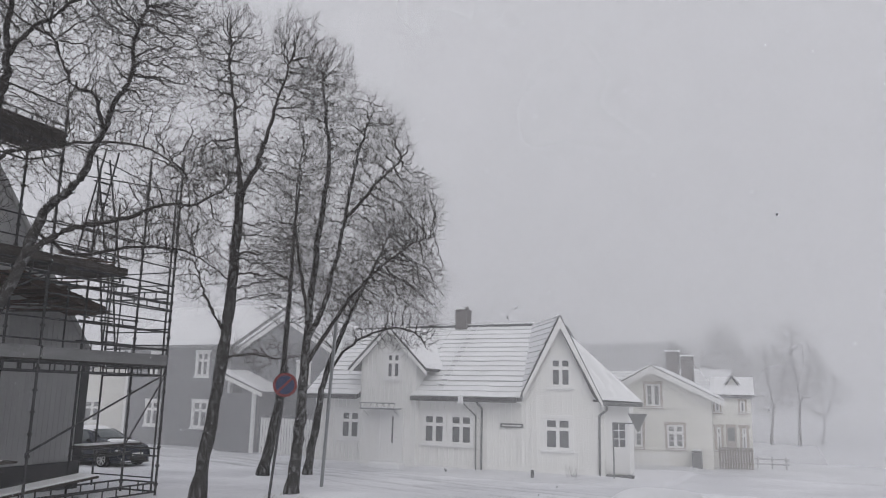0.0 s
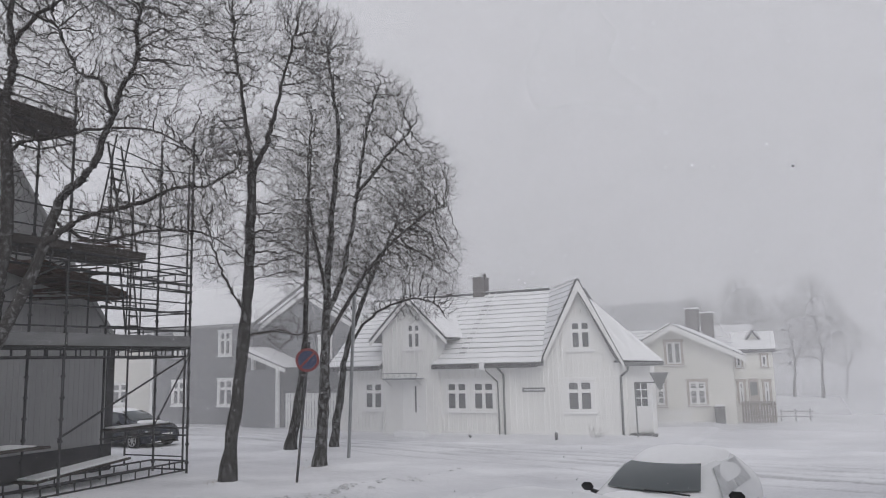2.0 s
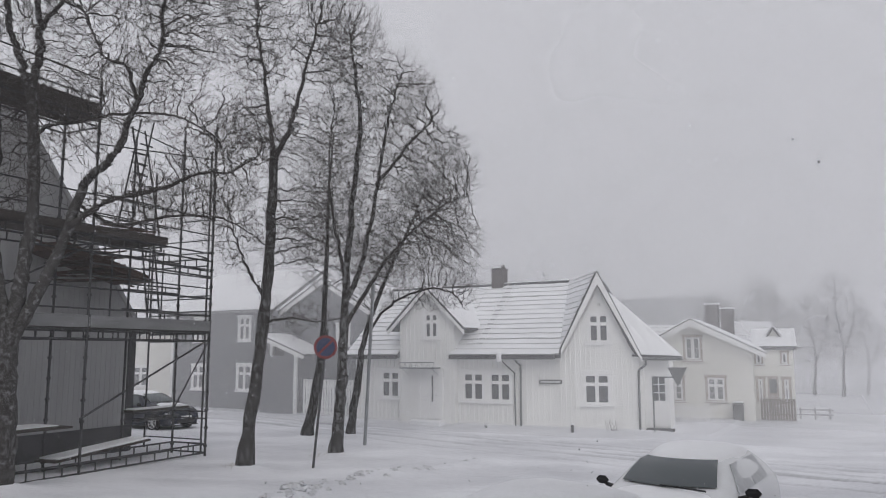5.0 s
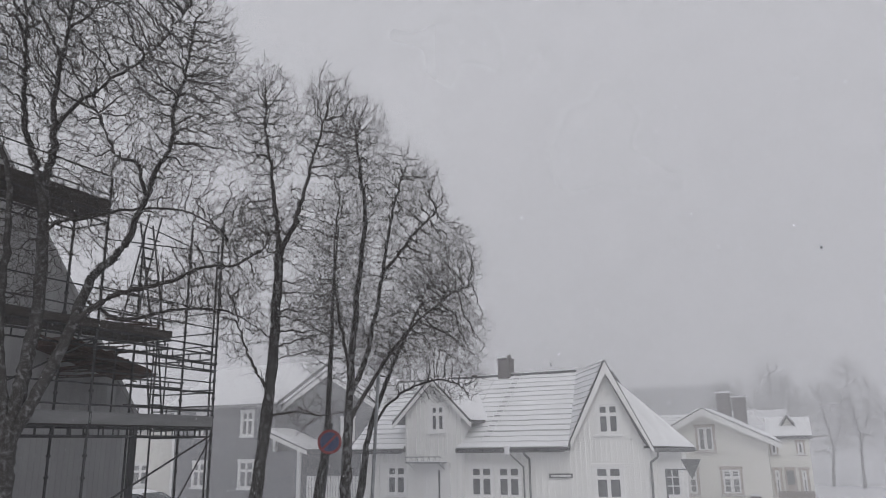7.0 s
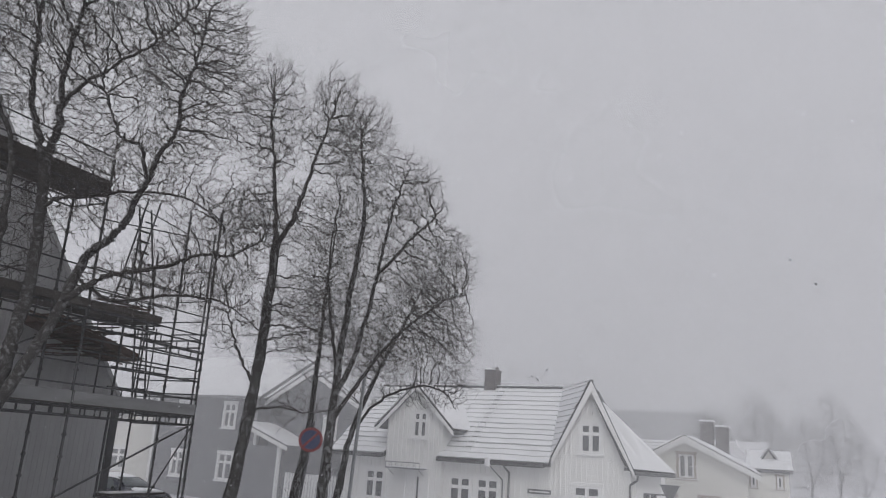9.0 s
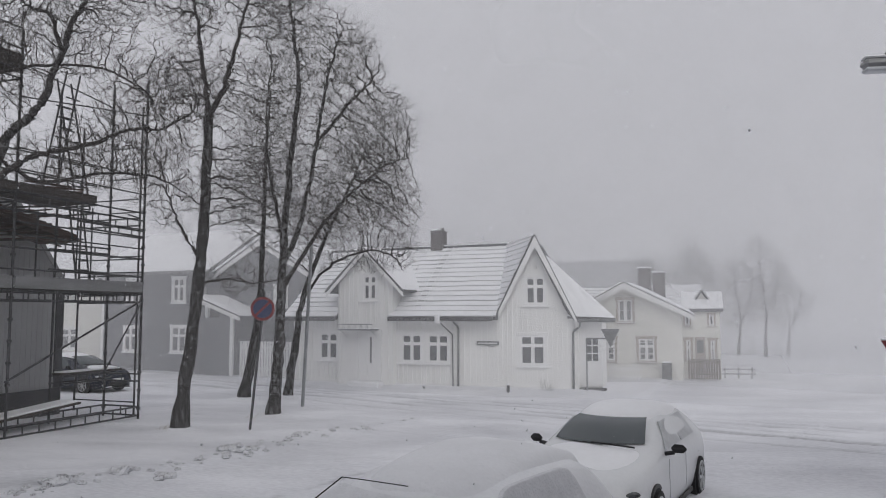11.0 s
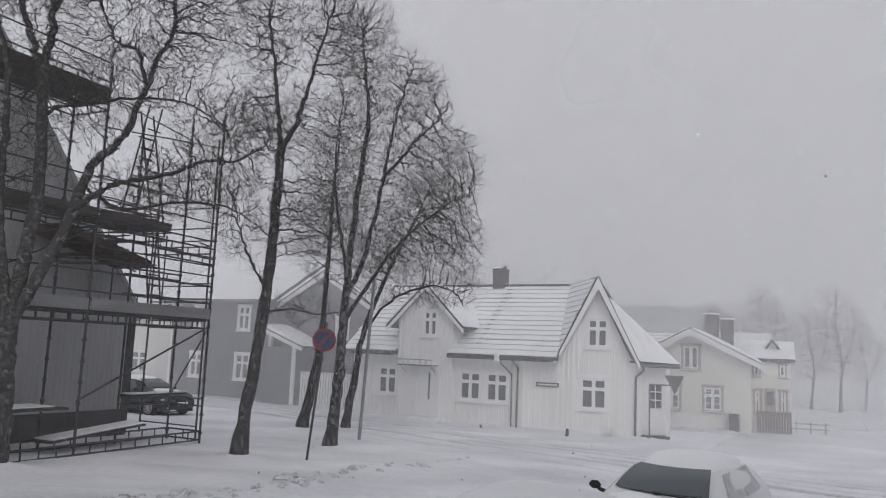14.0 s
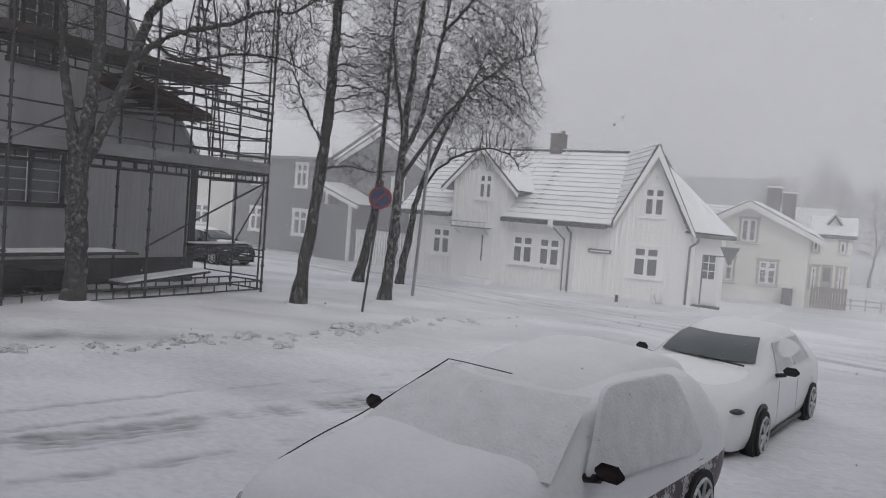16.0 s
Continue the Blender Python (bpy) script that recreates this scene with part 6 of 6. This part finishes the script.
            smooth(part("side_snow", bm, PANE_SNOW, c), 2)
    return c


car("snowed_in_car", pose(-1.35, 4.34, 0.08, 0, 0, 156), "dark red car buried under thick snow", MAROON_CAR, (0.87, 4.25, 2.58, 0.85, 0.98, 1.42, True), "full", mirror_mat=MIRROR_RED)
car("white_sedan", pose(0.615, 10.1, -0.12, 0, 0, 158), "white car with cleared windscreen and snowy roof", WHITE_CAR, (0.88, 4.3, 2.62, 0.88, 0.95, 1.40, True), "part")
car("dark_hatchback", pose(-17.2, 28.6, ground_z(-17.2, 28.6) - 0.03, 0, 0, -107), "dark blue hatchback with light snow on the roof", BLUE_CAR, (0.89, 4.35, 2.62, 0.88, 0.97, 1.47, True), "thin", grouped="cars on the street")

# ---- clods of snow along the verge ----
clod_meshes = []
for k in range(4):
    bm = bmesh.new()
    bmesh.ops.create_icosphere(bm, subdivisions=2, radius=1.0)
    rr = random.Random(50 + k)
    for v in bm.verts:
        v.co *= 1 + 0.6 * noise.noise(v.co * 1.7 + Vector((k * 9, 0, 0))) + rr.uniform(-0.12, 0.12)
        v.co.z *= 0.62
    clod_meshes.append(mesh_of("snow_clod", bm, CLOD))
rr = random.Random(77)
for k in range(130):
    seg = rr.choice([1, 1, 1, 2, 2, 2, 3, 3, 4])
    (ax, ay), (bx, by) = BANK[seg], BANK[seg + 1]
    t = rr.random()
    x, y = ax + (bx - ax) * t + rr.gauss(0, 0.22), ay + (by - ay) * t + rr.gauss(0, 0.22)
    s = rr.choice([0.02, 0.025, 0.03, 0.04, 0.05, 0.065, 0.09]) * rr.uniform(0.7, 1.1)
    ob = new("snow_clod", clod_meshes[k % 4])
    ob.matrix_world = pose(x, y, ground_z(x, y) + s * 0.05, 0, 0, rr.uniform(0, 360)) @ Matrix.Diagonal((s * 1.3, s, s, 1))
    tagged(ob, "lump of dirty ploughed snow on the verge", "snow clod", "snow clods")

for k in range(30):
    hx, hy = ((-7.35, 11.2), (-6.95, 12.4), (-6.0, 14.6))[k % 3]
    x, y = hx + rr.gauss(0, 0.30), hy + rr.gauss(0, 0.20)
    s = rr.uniform(0.05, 0.13)
    ob = new("snow_clod", clod_meshes[k % 4])
    ob.matrix_world = pose(x, y, ground_z(x, y) + s * 0.25, rr.uniform(-20, 20), 0, rr.uniform(0, 360)) @ Matrix.Diagonal((s * 1.3, s, s, 1))
    tagged(ob, "chunk of ploughed snow heaped on the verge", "snow clod", "snow clods")

# ---- shrub by the gable, stump and far rail fence ----
rr = random.Random(9)
sh = thing("shrub", Matrix.Translation((0.35, 29.95, -0.4)), "thin bare shrub against the white gable wall", "shrub")
twg = Wood()
for k in range(16):
    p, d = Vector((rr.gauss(0, 0.12), rr.gauss(0, 0.06), -0.1)), Vector((rr.gauss(0, 0.35), rr.gauss(0, 0.15), 1)).normalized()
    pts = [p]
    for _ in range(5):
        d = (d + Vector((rr.gauss(0, 0.14), rr.gauss(0, 0.1), 0))).normalized()
        pts.append(pts[-1] + d * rr.uniform(0.08, 0.16))
    twg.limb(pts, [0.008, 0.007, 0.006, 0.005, 0.004, 0.003], 3)
tagged(twg.done("stems", TWIG, sh), kind="stuff")
for fx, fy in TREE_FEET[:3]:
    tf = thing("grass_tuft", Matrix.Translation((fx - 0.25, fy - 0.2, ground_z(fx - 0.25, fy - 0.2))), "dry grass stalks sticking out of the snow by a trunk", "grass", "tufts by the trunks")
    twg = Wood()
    for k in range(14):
        p, d = Vector((rr.gauss(0, 0.22), rr.gauss(0, 0.12), -0.06)), Vector((rr.gauss(0, 0.6), rr.gauss(0, 0.5), 1)).normalized()
        pts = [p, p + d * 0.09, p + d * 0.16 + Vector((rr.gauss(0, 0.05), 0, 0.0))]
        twg.limb(pts, [0.006, 0.004, 0.003], 3)
    tagged(twg.done("stalks", TAN_TRIM, tf), kind="stuff")
bo = thing("bollard", Matrix.Translation((-1.15, 29.9, -0.4)), "short dark bollard at the house corner", "bollard")
part("post", rod((0, 0, -0.2), (0, 0, 0.30), 0.07, 0.06, seg=10), PLINTH, bo)
part("snow_cap", rod((0, 0, 0.301), (0, 0, 0.35), 0.06, 0.03, seg=10), SNOW, bo)
rf = thing("rail_fence", pose(8.75, 37.5, -0.45, 0, 0, -6), "low weathered rail fence beyond the cream house", "fence")
for k in range(3):
    part("post", boxes(((k * 0.6 - 0.035, -0.04, -0.2), (k * 0.6 + 0.035, 0.04, 0.6)), bevel=0.005), PANEL, rf)
for z in (0.24, 0.46):
    part("rail", boxes(((-0.15, -0.065, z), (1.35, -0.041, z + 0.06))), PANEL, rf)

# ---- added sheets that imitate snow haze, deeper and thicker with distance ----
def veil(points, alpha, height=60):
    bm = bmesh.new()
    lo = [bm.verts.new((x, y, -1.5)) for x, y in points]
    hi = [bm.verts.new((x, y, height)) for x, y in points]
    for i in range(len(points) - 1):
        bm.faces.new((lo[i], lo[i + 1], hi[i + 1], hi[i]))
    return tagged(part("haze_sheet", bm, veil_material("haze_film", alpha)), "see-through sheet added to stand in for snow haze", "snowfall", kind="stuff")


def lane(s, off):
    p = HOUSE_AT + UD * s + ND * off
    return (p.x, p.y)


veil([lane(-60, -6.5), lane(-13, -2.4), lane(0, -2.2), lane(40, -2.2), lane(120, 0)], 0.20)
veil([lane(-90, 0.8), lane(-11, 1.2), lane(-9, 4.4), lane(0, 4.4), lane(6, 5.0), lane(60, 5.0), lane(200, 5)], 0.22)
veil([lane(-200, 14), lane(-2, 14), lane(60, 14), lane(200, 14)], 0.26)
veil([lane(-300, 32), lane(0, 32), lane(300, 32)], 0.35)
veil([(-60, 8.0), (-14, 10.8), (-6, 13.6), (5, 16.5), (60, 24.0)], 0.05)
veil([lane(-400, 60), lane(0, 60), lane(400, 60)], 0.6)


# ---- snowflakes hanging in the air ----
rr = random.Random(5)
fv, ff = [], []
for k in range(2600):
    y = 2.4 + 12.0 * rr.random()
    x, z = rr.uniform(-0.85, 0.75) * y, 2.65 + rr.uniform(-0.32, 0.62) * y
    if z < 0.2 or (x + 1.3) ** 2 + (y - 5.5) ** 2 < 6 and z < 2.0:
        continue
    s = rr.choice([0.002, 0.0026, 0.0034, 0.0045]) * rr.uniform(0.7, 1.2)
    b = len(fv)
    lean = rr.uniform(-0.6, 0.6)
    for dx, dy, dz in ((1, 0, lean), (-1, 0, -lean), (0, 1, 0), (0, -1, 0), (lean, 0, 1.2), (-lean, 0, -1.2)):
        fv.append((x + dx * s, y + dy * s, z + dz * s))
    for a, c, d in ((0, 2, 4), (2, 1, 4), (1, 3, 4), (3, 0, 4), (2, 0, 5), (1, 2, 5), (3, 1, 5), (0, 3, 5)):
        ff.append((b + a, b + c, b + d))
flake_me = bpy.data.meshes.new("snowflakes")
flake_me.from_pydata(fv, [], ff)
flake_me.materials.append(FLAKE)
tagged(new("snowflakes", flake_me), "loose snowflakes drifting in the air", "snowfall", kind="stuff")
